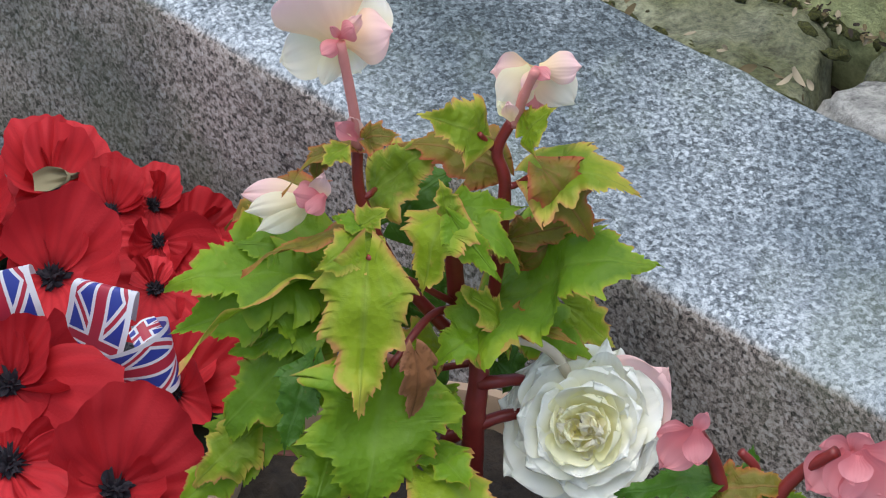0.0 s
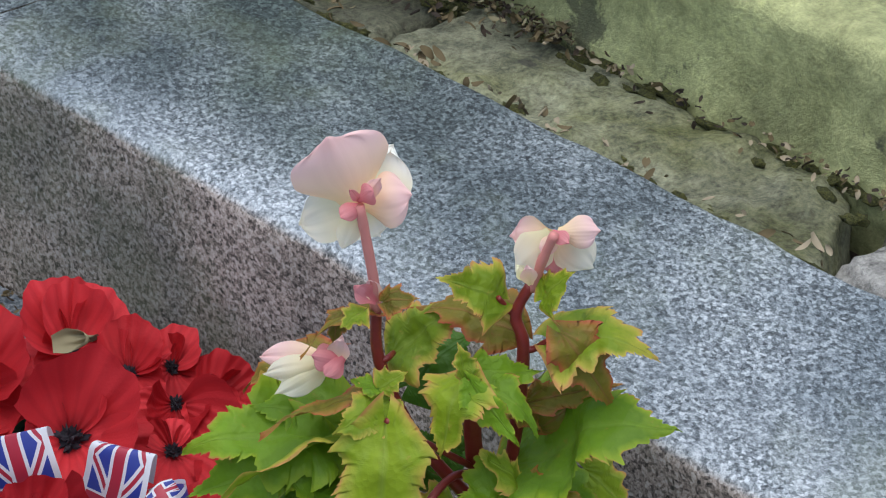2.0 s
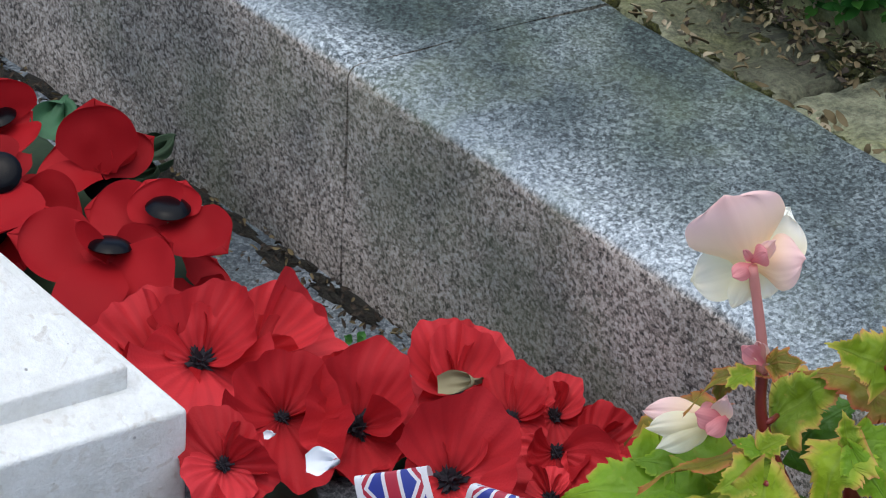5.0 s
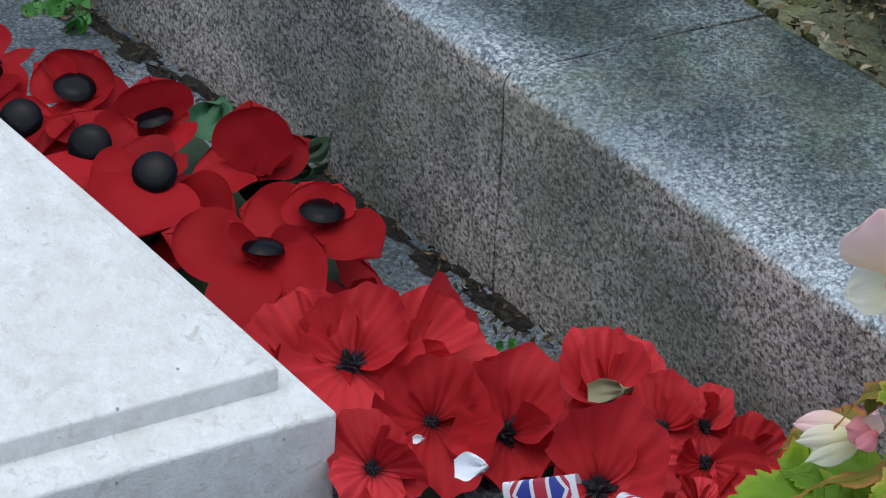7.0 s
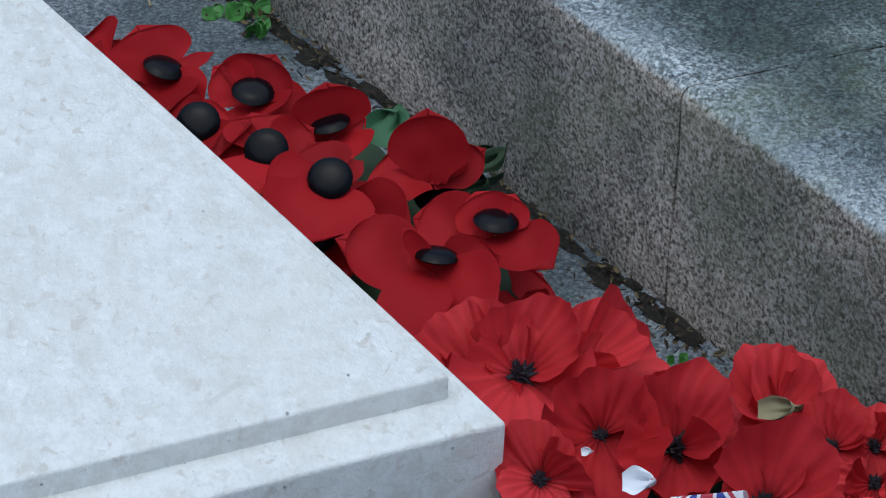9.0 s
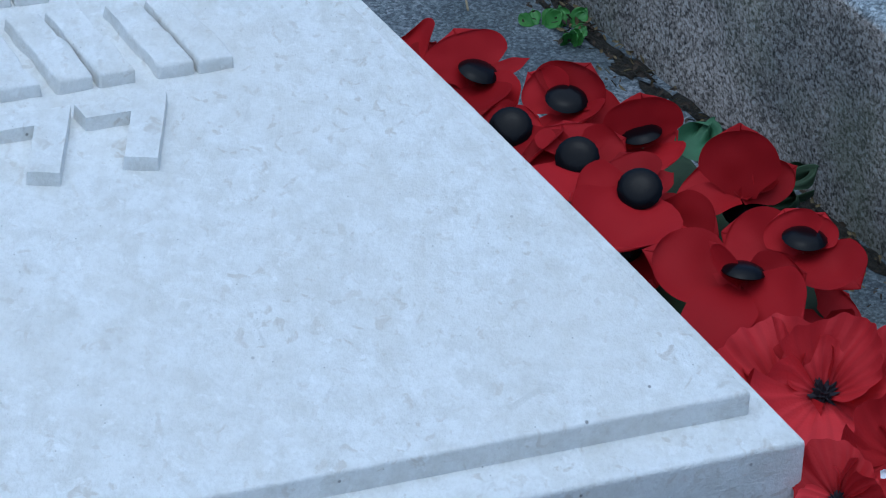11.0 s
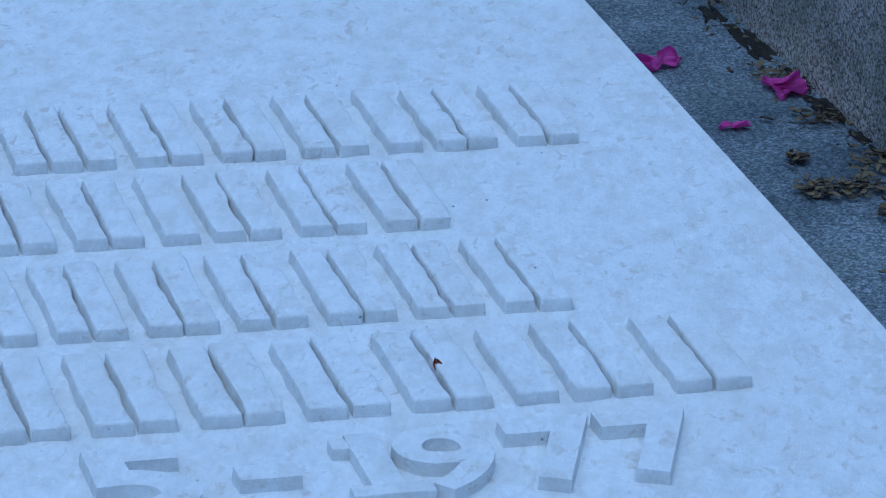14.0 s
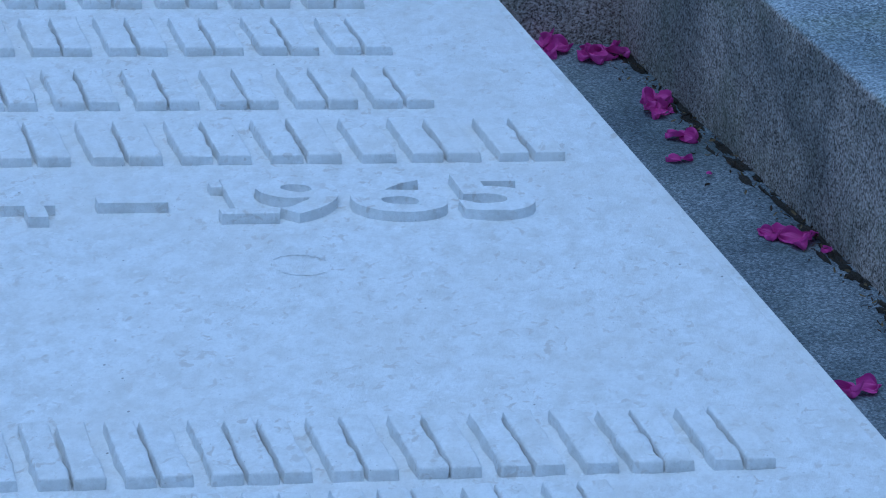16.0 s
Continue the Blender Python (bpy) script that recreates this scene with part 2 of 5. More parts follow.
def batter(bm, cx, cy, hx, hy, spread=0.0012):
    """Leans the cut sides outwards, wider at the foot than at the face."""
    for v in bm.verts:
        low = max(0.0, min(1.0, (TOP + RELIEF - v.co.z) / RELIEF))
        v.co.x += spread * low * max(-1.0, min(1.0, (v.co.x - cx) / hx))
        v.co.y += spread * low * max(-1.0, min(1.0, (v.co.y - cy) / hy))


def letter_row(baseline, right, strokes, height=0.116):
    """A line of the inscription, centred on the slab: plain upright bars, grouped as the letters are."""
    left = 2 * AXIS - right
    total = sum(n + 0.42 for n in strokes) - 0.42
    unit, x = (right - left) / total, left
    for n in strokes:
        for i in range(n):
            w = unit * (0.84 if n > 1 else 0.95)
            x0 = x + i * unit + (0 if n > 1 else 0.04 * unit)
            bm = divided(x0 - 0.69, x0 + w - 0.69, baseline - 1.786, baseline + height - 1.786, TOP - 0.003, TOP + RELIEF, 0.0075, 0.0017, 0.0012, 95, x0 * 7)
            worn(bm, 0.0024, 44, x0 * 11)
            batter(bm, x0 + 0.5 * w - 0.69, baseline + 0.5 * height - 1.786, 0.5 * w, 0.5 * height)
            part("raised_bar", bm, STONE, ledger, smooth=40)
        x += (n + 0.42) * unit


def numeral(char, x0, x1, y0, y1):
    """One raised numeral, cut to the width and height given."""
    if char == "1":
        xc, top = x0 + 0.030 - 0.69, TOP + RELIEF
        bm = box(xc - 0.012, xc + 0.012, y0 + 0.003 - 1.786, y1 - 1.786, TOP - 0.003, top, 0.0014, 2)
        box(xc - 0.028, xc + 0.028, y0 - 1.786, y0 + 0.015 - 1.786, TOP - 0.004, top + 0.0009, 0.0014, 2, bm)
        box(xc - 0.024, xc - 0.005, y1 - 0.020 - 1.786, y1 - 0.004 - 1.786, TOP - 0.005, top - 0.0009, 0.0014, 2, bm)
        worn(bm, 0.0016, 60, x0 * 11)
        return part("numeral", bm, STONE, ledger, smooth=40)
    cu = bpy.data.curves.new("numeral", "FONT")
    cu.body, cu.size, cu.extrude, cu.offset, cu.resolution_u = char, 1.0, 0.05, {"4": 0.012, "7": 0.046, "-": 0.0, "5": 0.032}.get(char, 0.024), 6
    tmp = new("numeral_shape", cu)
    bpy.context.view_layer.update()
    me = bpy.data.meshes.new_from_object(tmp.evaluated_get(bpy.context.evaluated_depsgraph_get()))
    bpy.data.objects.remove(tmp)
    bm = bmesh.new()
    bm.from_mesh(me)
    bpy.data.meshes.remove(me)
    bmesh.ops.remove_doubles(bm, verts=bm.verts[:], dist=1e-4)
    bmesh.ops.recalc_face_normals(bm, faces=bm.faces[:])
    lo = [min(v.co[i] for v in bm.verts) for i in range(3)]
    hi = [max(v.co[i] for v in bm.verts) for i in range(3)]
    for v in bm.verts:
        f = [(v.co[i] - lo[i]) / (hi[i] - lo[i]) for i in range(3)]
        v.co = (x0 + (x1 - x0) * f[0] - 0.69, y0 + (y1 - y0) * f[1] - 1.786, TOP - 0.003 + (RELIEF + 0.003) * f[2])
    for _ in range(2):
        bmesh.ops.subdivide_edges(bm, edges=[e for e in bm.edges if e.calc_length() > 0.014], cuts=1)
    bmesh.ops.triangulate(bm, faces=bm.faces[:])
    worn(bm, 0.0016, 60, x0 * 11)
    bm.normal_update()
    for v in bm.verts:  # the foot spreads
        if v.co.z < TOP + 0.3 * RELIEF:
            v.co.x += 0.0014 * v.normal.x
            v.co.y += 0.0014 * v.normal.y
    return part("numeral", bm, STONE, ledger, smooth=30)


letter_row(4.165, 0.975, (3, 1, 2, 2, 2, 2, 2))
letter_row(3.985, 0.967, (2, 2, 2, 2, 2, 2, 2))
letter_row(3.795, 0.970, (2, 2, 2, 2, 2, 2, 2))
letter_row(3.618, 1.062, (2, 2, 2, 2, 2, 2, 1, 2, 2))
for char, x0, x1, y0, y1 in (("4", 0.455, 0.527, 3.442, 3.545), ("-", 0.568, 0.634, 3.479, 3.498), ("1", 0.676, 0.716, 3.442, 3.545), ("9", 0.724, 0.802, 3.442, 3.548),
                             ("6", 0.810, 0.902, 3.442, 3.552), ("5", 0.913, 0.988, 3.442, 3.552)):
    numeral(char, x0, x1, y0, y1)
letter_row(2.823, 1.0255, (2, 2, 2, 3, 2, 2, 2, 1, 2, 2))
letter_row(2.671, 0.872, (2, 2, 1, 2, 2, 2))
letter_row(2.513, 0.917, (2, 2, 2, 2, 2, 2, 2))
letter_row(2.3637, 1.0045, (2, 2, 2, 2, 2, 2, 1, 2, 2), 0.112)
for char, x0, x1, y0, y1 in (("5", 0.498, 0.574, 2.229, 2.325), ("-", 0.602, 0.644, 2.266, 2.286), ("1", 0.668, 0.705, 2.229, 2.322), ("9", 0.714, 0.782, 2.229, 2.322),
                             ("7", 0.796, 0.862, 2.229, 2.324), ("7", 0.865, 0.933, 2.229, 2.324)):
    numeral(char, x0, x1, y0, y1)


# a faint ring left on the face of the slab
mark = bmesh.new()
rings = [[mark.verts.new((0.7306 - 0.69 + r * math.cos(t * math.pi / 24), 3.3264 - 1.786 + r * math.sin(t * math.pi / 24), TOP + 0.0005)) for t in range(48)] for r in (0.0265, 0.0280)]
for t in range(48):
    mark.faces.new((rings[0][t], rings[0][(t + 1) % 48], rings[1][(t + 1) % 48], rings[1][t]))


def ring_stain():
    k = Mat("ring_stain", 0.8)
    return k.done(k.ramp(k.noise(160, 3.0, 0.6), (0.42, (0.78, 0.78, 0.76)), (0.60, (0.52, 0.51, 0.48))))


part("ring_mark", mark, ring_stain(), ledger, "faint grey ring stain on the stone")


# ---- thin growing things: leaves and petals ----
def sheet_material(name, build, through_light, rough=0.5, spec=0.4):
    """A leaf or cloth that lets some light through."""
    k = Mat(name, rough)
    col = build(k)
    k.done(col)
    k.b.inputs["Specular IOR Level"].default_value = spec
    tr = k.t.nodes.new("ShaderNodeBsdfTranslucent")
    k.link(col, tr.inputs[0])
    mx = k.t.nodes.new("ShaderNodeMixShader")
    mx.inputs[0].default_value = through_light
    k.link(k.b.outputs[0], mx.inputs[1])
    k.link(tr.outputs[0], mx.inputs[2])
    k.link(mx.outputs[0], k.t.nodes["Material Output"].inputs[0])
    return k.m


def leaf_look(body, mid, rim, rim_at, veins):
    def build(k):
        n = k.noise(110, 5.0, 0.7)
        big = k.noise(30, 4.0, 0.65)
        edge = k.math("ADD", k.attr("rim"), k.math("MULTIPLY", k.math("SUBTRACT", big, 0.5), 1.1))
        tint = k.math("ADD", big, k.math("MULTIPLY", k.math("SUBTRACT", k.random(), 0.5), 0.5))
        col = k.mix(tint, tuple(0.55 * c for c in body), (1.5 * body[0], 1.25 * body[1], 1.1 * body[2]))
        col = k.mix(k.ramp(edge, (rim_at - 0.45, 0.0), (rim_at + 0.1, 1.0)), col, mid)
        col = k.mix(k.math("MULTIPLY", k.ramp(edge, (rim_at, 0.0), (min(0.99, rim_at + 0.25), 1.0)), 0.85), col, rim)
        col = k.mix(k.math("MULTIPLY", k.attr("vein"), 0.5), col, veins)
        col = k.mix(k.math("MULTIPLY", k.ramp(n, (0.62, 0.0), (0.72, 1.0)), 0.35), col, rim)
        k.bump(k.mix(0.35, k.mix(0.5, n, k.cells(230)), k.attr("vein")), 0.7, 0.0025)
        return col
    return build


LEAF_GREEN = sheet_material("begonia_leaf_green", leaf_look((0.16, 0.33, 0.015), (0.31, 0.42, 0.022), (0.46, 0.27, 0.06), 0.98, (0.24, 0.38, 0.05)), 0.28, 0.42, 0.25)
LEAF_LIME = sheet_material("begonia_leaf_yellowing", leaf_look((0.25, 0.40, 0.018), (0.56, 0.48, 0.07), (0.60, 0.27, 0.10), 0.78, (0.30, 0.40, 0.06)), 0.28, 0.45, 0.25)
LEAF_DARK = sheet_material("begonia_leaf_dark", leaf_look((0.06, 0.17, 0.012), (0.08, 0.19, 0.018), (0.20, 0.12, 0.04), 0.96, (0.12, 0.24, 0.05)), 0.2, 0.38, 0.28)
LEAF_RED = sheet_material("begonia_leaf_reddening", leaf_look((0.20, 0.20, 0.022), (0.38, 0.19, 0.035), (0.46, 0.10, 0.045), 0.74, (0.34, 0.14, 0.06)), 0.2, 0.45, 0.28)
LEAF_BROWN = sheet_material("begonia_leaf_withered", leaf_look((0.24, 0.12, 0.05), (0.34, 0.15, 0.07), (0.45, 0.20, 0.10), 0.6, (0.16, 0.07, 0.03)), 0.2, 0.7, 0.28)


def petal_look(inner, outer):
    def build(k):
        col = k.mix(k.ramp(k.attr("rim"), (0.05, 0.0), (0.8, 1.0)), inner, outer)
        v = k.noise(45, 4.0, 0.6)
        k.bump(k.mix(0.5, v, k.attr("vein")), 0.25, 0.001)
        return k.mix(k.math("MULTIPLY", v, 0.25), col, inner)
    return build


PETAL_PINK = sheet_material("petal_pink_blush", petal_look((0.98, 0.76, 0.42), (0.98, 0.66, 0.67)), 0.3, 0.6, 0.3)
PETAL_CREAM = sheet_material("petal_cream", petal_look((0.90, 0.84, 0.50), (0.95, 0.92, 0.80)), 0.5, 0.5)
PETAL_WHITE = sheet_material("petal_white", petal_look((1.0, 0.95, 0.50), (1.0, 1.0, 0.94)), 0.12, 0.6, 0.3)
PETAL_YELLOW = sheet_material("petal_pale_yellow", petal_look((0.99, 0.94, 0.40), (1.0, 0.98, 0.72)), 0.2, 0.6, 0.3)
PETAL_ROSE = sheet_material("petal_rose", petal_look((0.72, 0.20, 0.22), (0.84, 0.36, 0.38)), 0.35, 0.5)
PETAL_MAGENTA = sheet_material("petal_magenta", petal_look((0.44, 0.03, 0.26), (0.62, 0.09, 0.42)), 0.3, 0.5)


def silk_look(k):
    tone = k.mix(k.random(), (0.42, 0.009, 0.014), (0.78, 0.050, 0.062))
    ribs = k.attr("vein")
    # shade deep between the petals, painted into the red at each foot
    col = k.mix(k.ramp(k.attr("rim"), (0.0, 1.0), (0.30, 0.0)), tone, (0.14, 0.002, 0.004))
    k.bump(k.mix(0.6, k.noise(500, 2.0, 0.6), ribs), 0.8, 0.0012)
    # the ribs' shading deepened with dark red in the colour
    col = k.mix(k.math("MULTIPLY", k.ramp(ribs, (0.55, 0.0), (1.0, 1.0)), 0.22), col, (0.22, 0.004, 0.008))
    return k.mix(k.math("MULTIPLY", k.noise(35, 4.0, 0.65), 0.35), col, (0.26, 0.004, 0.008))


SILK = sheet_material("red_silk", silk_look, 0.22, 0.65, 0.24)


def card_look(k):
    tone = k.mix(k.random(), (0.24, 0.004, 0.007), (0.52, 0.017, 0.024))
    k.bump(k.noise(700, 2.0, 0.6), 0.2, 0.0005)
    return k.mix(k.math("MULTIPLY", k.noise(22, 3.0, 0.6), 0.3), tone, (0.30, 0.008, 0.012))


CARD = sheet_material("red_card", card_look, 0.24, 0.6, 0.12)


def plain(name, a, b, scale, rough, bump=0.2, spec=0.5):
    k = Mat(name, rough)
    n = k.noise(scale, 4.0, 0.65)
    k.bump(n, bump, 0.001)
    k.b.inputs["Specular IOR Level"].default_value = spec
    return k.done(k.mix(n, a, b))


BLACK_PLASTIC = plain("black_plastic", (0.002, 0.002, 0.003), (0.004, 0.004, 0.006), 80, 0.25, 0.05, 0.14)
BLACK_FLOSS = plain("black_floss", (0.006, 0.005, 0.008), (0.03, 0.025, 0.035), 300, 0.9)
STEM_RED = plain("stem_red", (0.13, 0.010, 0.010), (0.30, 0.04, 0.03), 70, 0.35)
STEM_PINK = plain("stem_pink", (0.62, 0.20, 0.18), (0.74, 0.32, 0.27), 60, 0.45)
STEM_PALE = plain("stem_pale", (0.62, 0.58, 0.40), (0.72, 0.56, 0.44), 60, 0.45)
TERRACOTTA = plain("pale_terracotta", (0.40, 0.27, 0.17), (0.52, 0.37, 0.25), 26, 0.8)
WREATH_GREEN = plain("wreath_green", (0.012, 0.03, 0.012), (0.03, 0.06, 0.022), 120, 0.8, 0.6)
DRY_LEAF = plain("dry_leaf", (0.06, 0.042, 0.018), (0.21, 0.16, 0.075), 35, 0.85, 0.5)
DRY_PALE = plain("dry_leaf_pale", (0.24, 0.19, 0.115), (0.46, 0.39, 0.27), 30, 0.85, 0.5)
OLIVE_LEAF = plain("dull_olive_leaf", (0.20, 0.175, 0.09), (0.32, 0.28, 0.165), 40, 0.8, 0.4)
RUST_LEAF = plain("rust_leaf", (0.16, 0.04, 0.02), (0.30, 0.09, 0.04), 60, 0.7)
TWIG = plain("dry_twig", (0.20, 0.15, 0.09), (0.34, 0.28, 0.17), 90, 0.85, 0.5)
WHITE_CARD = plain("torn_white_card", (0.66, 0.68, 0.74), (0.82, 0.83, 0.86), 40, 0.7)
GREEN_FELT = plain("green_card_leaf", (0.02, 0.075, 0.03), (0.06, 0.16, 0.07), 60, 0.7)
WEED = plain("weed_green", (0.03, 0.14, 0.02), (0.09, 0.26, 0.04), 60, 0.5)


def frame_of(base, tip, face, roll):
    a = Vector(tip) - Vector(base)
    n = Vector(face)
    n -= a.normalized() * n.dot(a.normalized())
    n = (Matrix.Rotation(radians(roll), 3, a.normalized()) @ n).normalized()
    return a.length, a.normalized(), a.normalized().cross(n), n


def rim_bm(points, quads, rims, veins):
    bm = bmesh.new()
    lr, lv = bm.verts.layers.float.new("rim"), bm.verts.layers.float.new("vein")
    vs = []
    for p, r, v in zip(points, rims, veins):
        b = bm.verts.new(p)
        b[lr], b[lv] = r, v
        vs.append(b)
    for q in quads:
        bm.faces.new([vs[i] for i in q])
    return bm


def jagged_leaf(base, tip, face, width=0.8, roll=0.0, droop=0.25, fold=0.25, seed=0):
    """A pointed leaf with shallow lobes and sharp teeth, quilted between its side veins."""
    rnd = random.Random(seed)
    length, a, s, n = frame_of(base, tip, face, roll)
    rows, cols = 100, 16
    wob, skew = rnd.uniform(0, 9), rnd.uniform(-0.2, 0.2)
    lobes = [[(c + rnd.uniform(-0.04, 0.04), L * rnd.uniform(0.5, 1.35)) for c, L in ((0.25, 0.48), (0.50, 0.42), (0.74, 0.22))] for _ in (0, 1)]
    jags = [[rnd.uniform(0.5, 1.4) for _ in range(rows + 1)] for _ in (0, 1)]
    pts, rims, veins, quads = [], [], [], []
    for j in range(rows + 1):
        v = j / rows
        body = min(1.0, (0.02 + v / 0.24) ** 0.6) * max(0.0, (1 - v) / 0.76 if v > 0.24 else 1.0) ** 0.9
        for i in range(cols + 1):
            u = -1 + 2 * i / cols
            k = 0 if u < 0 else 1
            out = body * (0.72 + (skew if k else -skew))
            for c, L in lobes[k]:  # each lobe rises slowly and breaks off sharply
                d = v - c
                out += L * (math.exp(-(d / 0.15) ** 2) if d < 0 else math.exp(-(d / 0.045) ** 2)) * 0.9
            au = abs(u)
            beat = 13 * v + 0.9 * math.sin(9 * v + wob + 3 * k) + wob
            tooth = (0.17 * (beat % 1.0) * jags[k][int(beat) % rows] + 0.07 * ((2.7 * beat) % 1.0) - 0.09) * (1 - 0.45 * v)
            out = max(0.0, out + tooth * max(body, 0.05) ** 0.4 * au ** 5) * 0.5 * width
            x = v - 0.16 * au * au * (1 - v) ** 3 + au ** 5 * (0.22 * tooth + 0.03 * math.sin(math.pi * v))
            y = out * u
            turn = math.degrees(math.atan2(abs(y), x + 0.03))
            vein = max([math.exp(-(u / 0.045) ** 2)] + [0.8 * math.exp(-((turn - c) / 2.6) ** 2) for c in (24, 47, 75)])
            vein = max(vein, 0.25 * math.exp(-((((v * 5.5 - au * 1.6) % 1.0) - 0.5) / 0.05) ** 2))
            h = -droop * (1.2 * x * x + 1.0 * y * y) + fold * abs(y) * (1 - 0.6 * au) + 0.016 * (1 - vein) * body + 0.040 * au * au * math.sin(13 * v + wob + 2 * k) + 0.05 * au ** 3 * body * math.sin(5 * v + 2 * wob + 3 * k) \
                + 0.16 * noise.noise(Vector((x * 2.2, y * 2.2, wob))) + 0.02 * noise.noise(Vector((x * 8, y * 8, wob)))
            pts.append(Vector(base) + length * (a * x + s * y + n * h))
            rims.append(max(au ** 2.2, 0.9 * v ** 3))
            veins.append(vein)
    w = cols + 1
    for j in range(rows):
        for i in range(cols):
            quads.append((j * w + i, j * w + i + 1, (j + 1) * w + i + 1, (j + 1) * w + i))
    return rim_bm(pts, quads, rims, veins)


def petal(base, tip, face, width=1.0, roll=0.0, cup=0.2, ruffle=0.03, ribs=0.0, seed=0, point=0.0, narrow=0.28, bend=0.0, blunt=0.5, wave=1.0):
    """A rounded petal: narrow at its foot, broad towards the end, hollowed and waved along the edge."""
    rnd = random.Random(seed)
    length, a, s, n = frame_of(base, tip, face, roll)
    nu, nv = (40, 16) if ribs else (18, 16)
    pts, rims, veins, quads = [], [], [], []
    w0, w1 = rnd.uniform(0, 9), rnd.uniform(0, 9)
    for j in range(nv + 1):
        v = math.sin(0.5 * math.pi * j / nv)
        wide = blunt + 0.15 * point
        rise = min(1.0, v / wide)
        hw = 0.5 * width * (narrow + (1 - narrow) * rise * rise * (3 - 2 * rise)) * math.sqrt(max(0.0004, 1 - max(0.0, (v - wide) / (1 - wide)) ** (2.4 - 1.2 * point)))
        for i in range(nu + 1):
            u = -1 + 2 * i / nu
            top = 1 - 0.10 * u * u * v
            x = v * top * (1 + wave * (0.06 if ribs else 0.03) * math.sin(4 * u + w0) * v + (0.03 * math.sin(11 * u + w1) * v if ribs else 0))
            y = hw * u * (1 + 0.05 * wave * math.sin(5 * v + w1))
            h = cup * width * (u * u * 0.5 - 0.12) * math.sin(math.pi * min(1, v * 0.75 + 0.12)) + bend * v * v \
                + ruffle * v * v * math.sin(7 * u + w0) + 0.6 * ruffle * v ** 3 * math.sin(15 * u + w1) + ribs * v * math.sin(27 * u + w0) * 0.5 \
                + 0.05 * noise.noise(Vector((x * 3 + w0, y * 3, w1)))
            pts.append(Vector(base) + length * (a * x + s * y + n * h))
            rims.append(v)
            veins.append(0.5 + 0.5 * math.sin(27 * u + w0))
    w = nu + 1
    for j in range(nv):
        for i in range(nu):
            quads.append((j * w + i, j * w + i + 1, (j + 1) * w + i + 1, (j + 1) * w + i))
    return rim_bm(pts, quads, rims, veins)


def fan_petal(base, tip, face, width=1.0, roll=0.0, cup=0.3, seed=0, bend=0.0):
    """A cloth petal: a broad fan, pressed into fine ribs, hollowed, folded and frilled along its outer edge."""
    rnd = random.Random(seed)
    length, a, s, n = frame_of(base, tip, face, roll)
    nu, nv = 44, 16
    w0, w1, w2 = (rnd.uniform(0, 9) for _ in range(3))
    half = radians(min(85, 62 * width))
    crease, deep = rnd.uniform(-0.6, 0.6), rnd.uniform(0.0, 0.16)
    pts, rims, veins, quads = [], [], [], []
    for j in range(nv + 1):
        v = j / nv
        for i in range(nu + 1):
            u = -1 + 2 * i / nu
            edge = 1.06 - 0.34 * abs(u) ** 3.0 + 0.045 * math.sin(5 * u + w0) + 0.026 * math.sin(13 * u + w1) + 0.016 * math.sin(29 * u + w2)
            r, th = (0.04 + 0.96 * v) * edge, u * half * (1 - 0.16 * v * v)
            rib = math.sin(31 * u + w0 + 0.6 * math.sin(3 * v))
            h = cup * v * (0.9 * u * u - 0.2) + bend * v * v * v + 0.009 * rib * v + 0.075 * v ** 3 * math.sin(6 * u + w1) + 0.034 * v ** 4 * math.sin(15 * u + w2) \
                - deep * v * math.exp(-((u - crease) / 0.22) ** 2) + 0.13 * v * noise.noise(Vector((r * 2.2 + w0, th * 2.2, w1)))
            pts.append(Vector(base) + length * (a * r * math.cos(th) + s * r * math.sin(th) + n * h))
            rims.append(v)
            veins.append(0.5 + 0.5 * rib)
    w = nu + 1
    for j in range(nv):
        for i in range(nu):
            quads.append((j * w + i, j * w + i + 1, (j + 1) * w + i + 1, (j + 1) * w + i))
    return rim_bm(pts, quads, rims, veins)


def smooth_path(points, n=8):
    """Points of a smooth curve through those given."""
    P = [Vector(p) for p in points]
    P = [2 * P[0] - P[1], *P, 2 * P[-1] - P[-2]]
    out = []
    for i in range(1, len(P) - 2):
        for k in range(n):
            t = k / n
            out.append(0.5 * (2 * P[i] + (P[i + 1] - P[i - 1]) * t + (2 * P[i - 1] - 5 * P[i] + 4 * P[i + 1] - P[i + 2]) * t * t + (3 * P[i] - P[i - 1] - 3 * P[i + 1] + P[i + 2]) * t ** 3))
    return out + [P[-2]]


def tube(points, r0, r1, sides=10, knots=0.0):
    path = smooth_path(points)
    bm = bmesh.new()
    rings = []
    up = Vector((0.3, 0.9, 0.2))
    for i, p in enumerate(path):
        d = (path[min(i + 1, len(path) - 1)] - path[max(i - 1, 0)]).normalized()
        x = d.cross(up).normalized()
        y = d.cross(x)
        f = i / (len(path) - 1)
        r = (r0 + (r1 - r0) * f) * (1 + knots * noise.noise(p * 160))
        rings.append([bm.verts.new(p + r * (x * math.cos(2 * math.pi * k / sides) + y * math.sin(2 * math.pi * k / sides))) for k in range(sides)])
    for a, b in zip(rings, rings[1:]):
        for k in range(sides):
            bm.faces.new((a[k], a[(k + 1) % sides], b[(k + 1) % sides], b[k]))
    bm.faces.new(rings[0][::-1])
    bm.faces.new(rings[-1])
    return bm


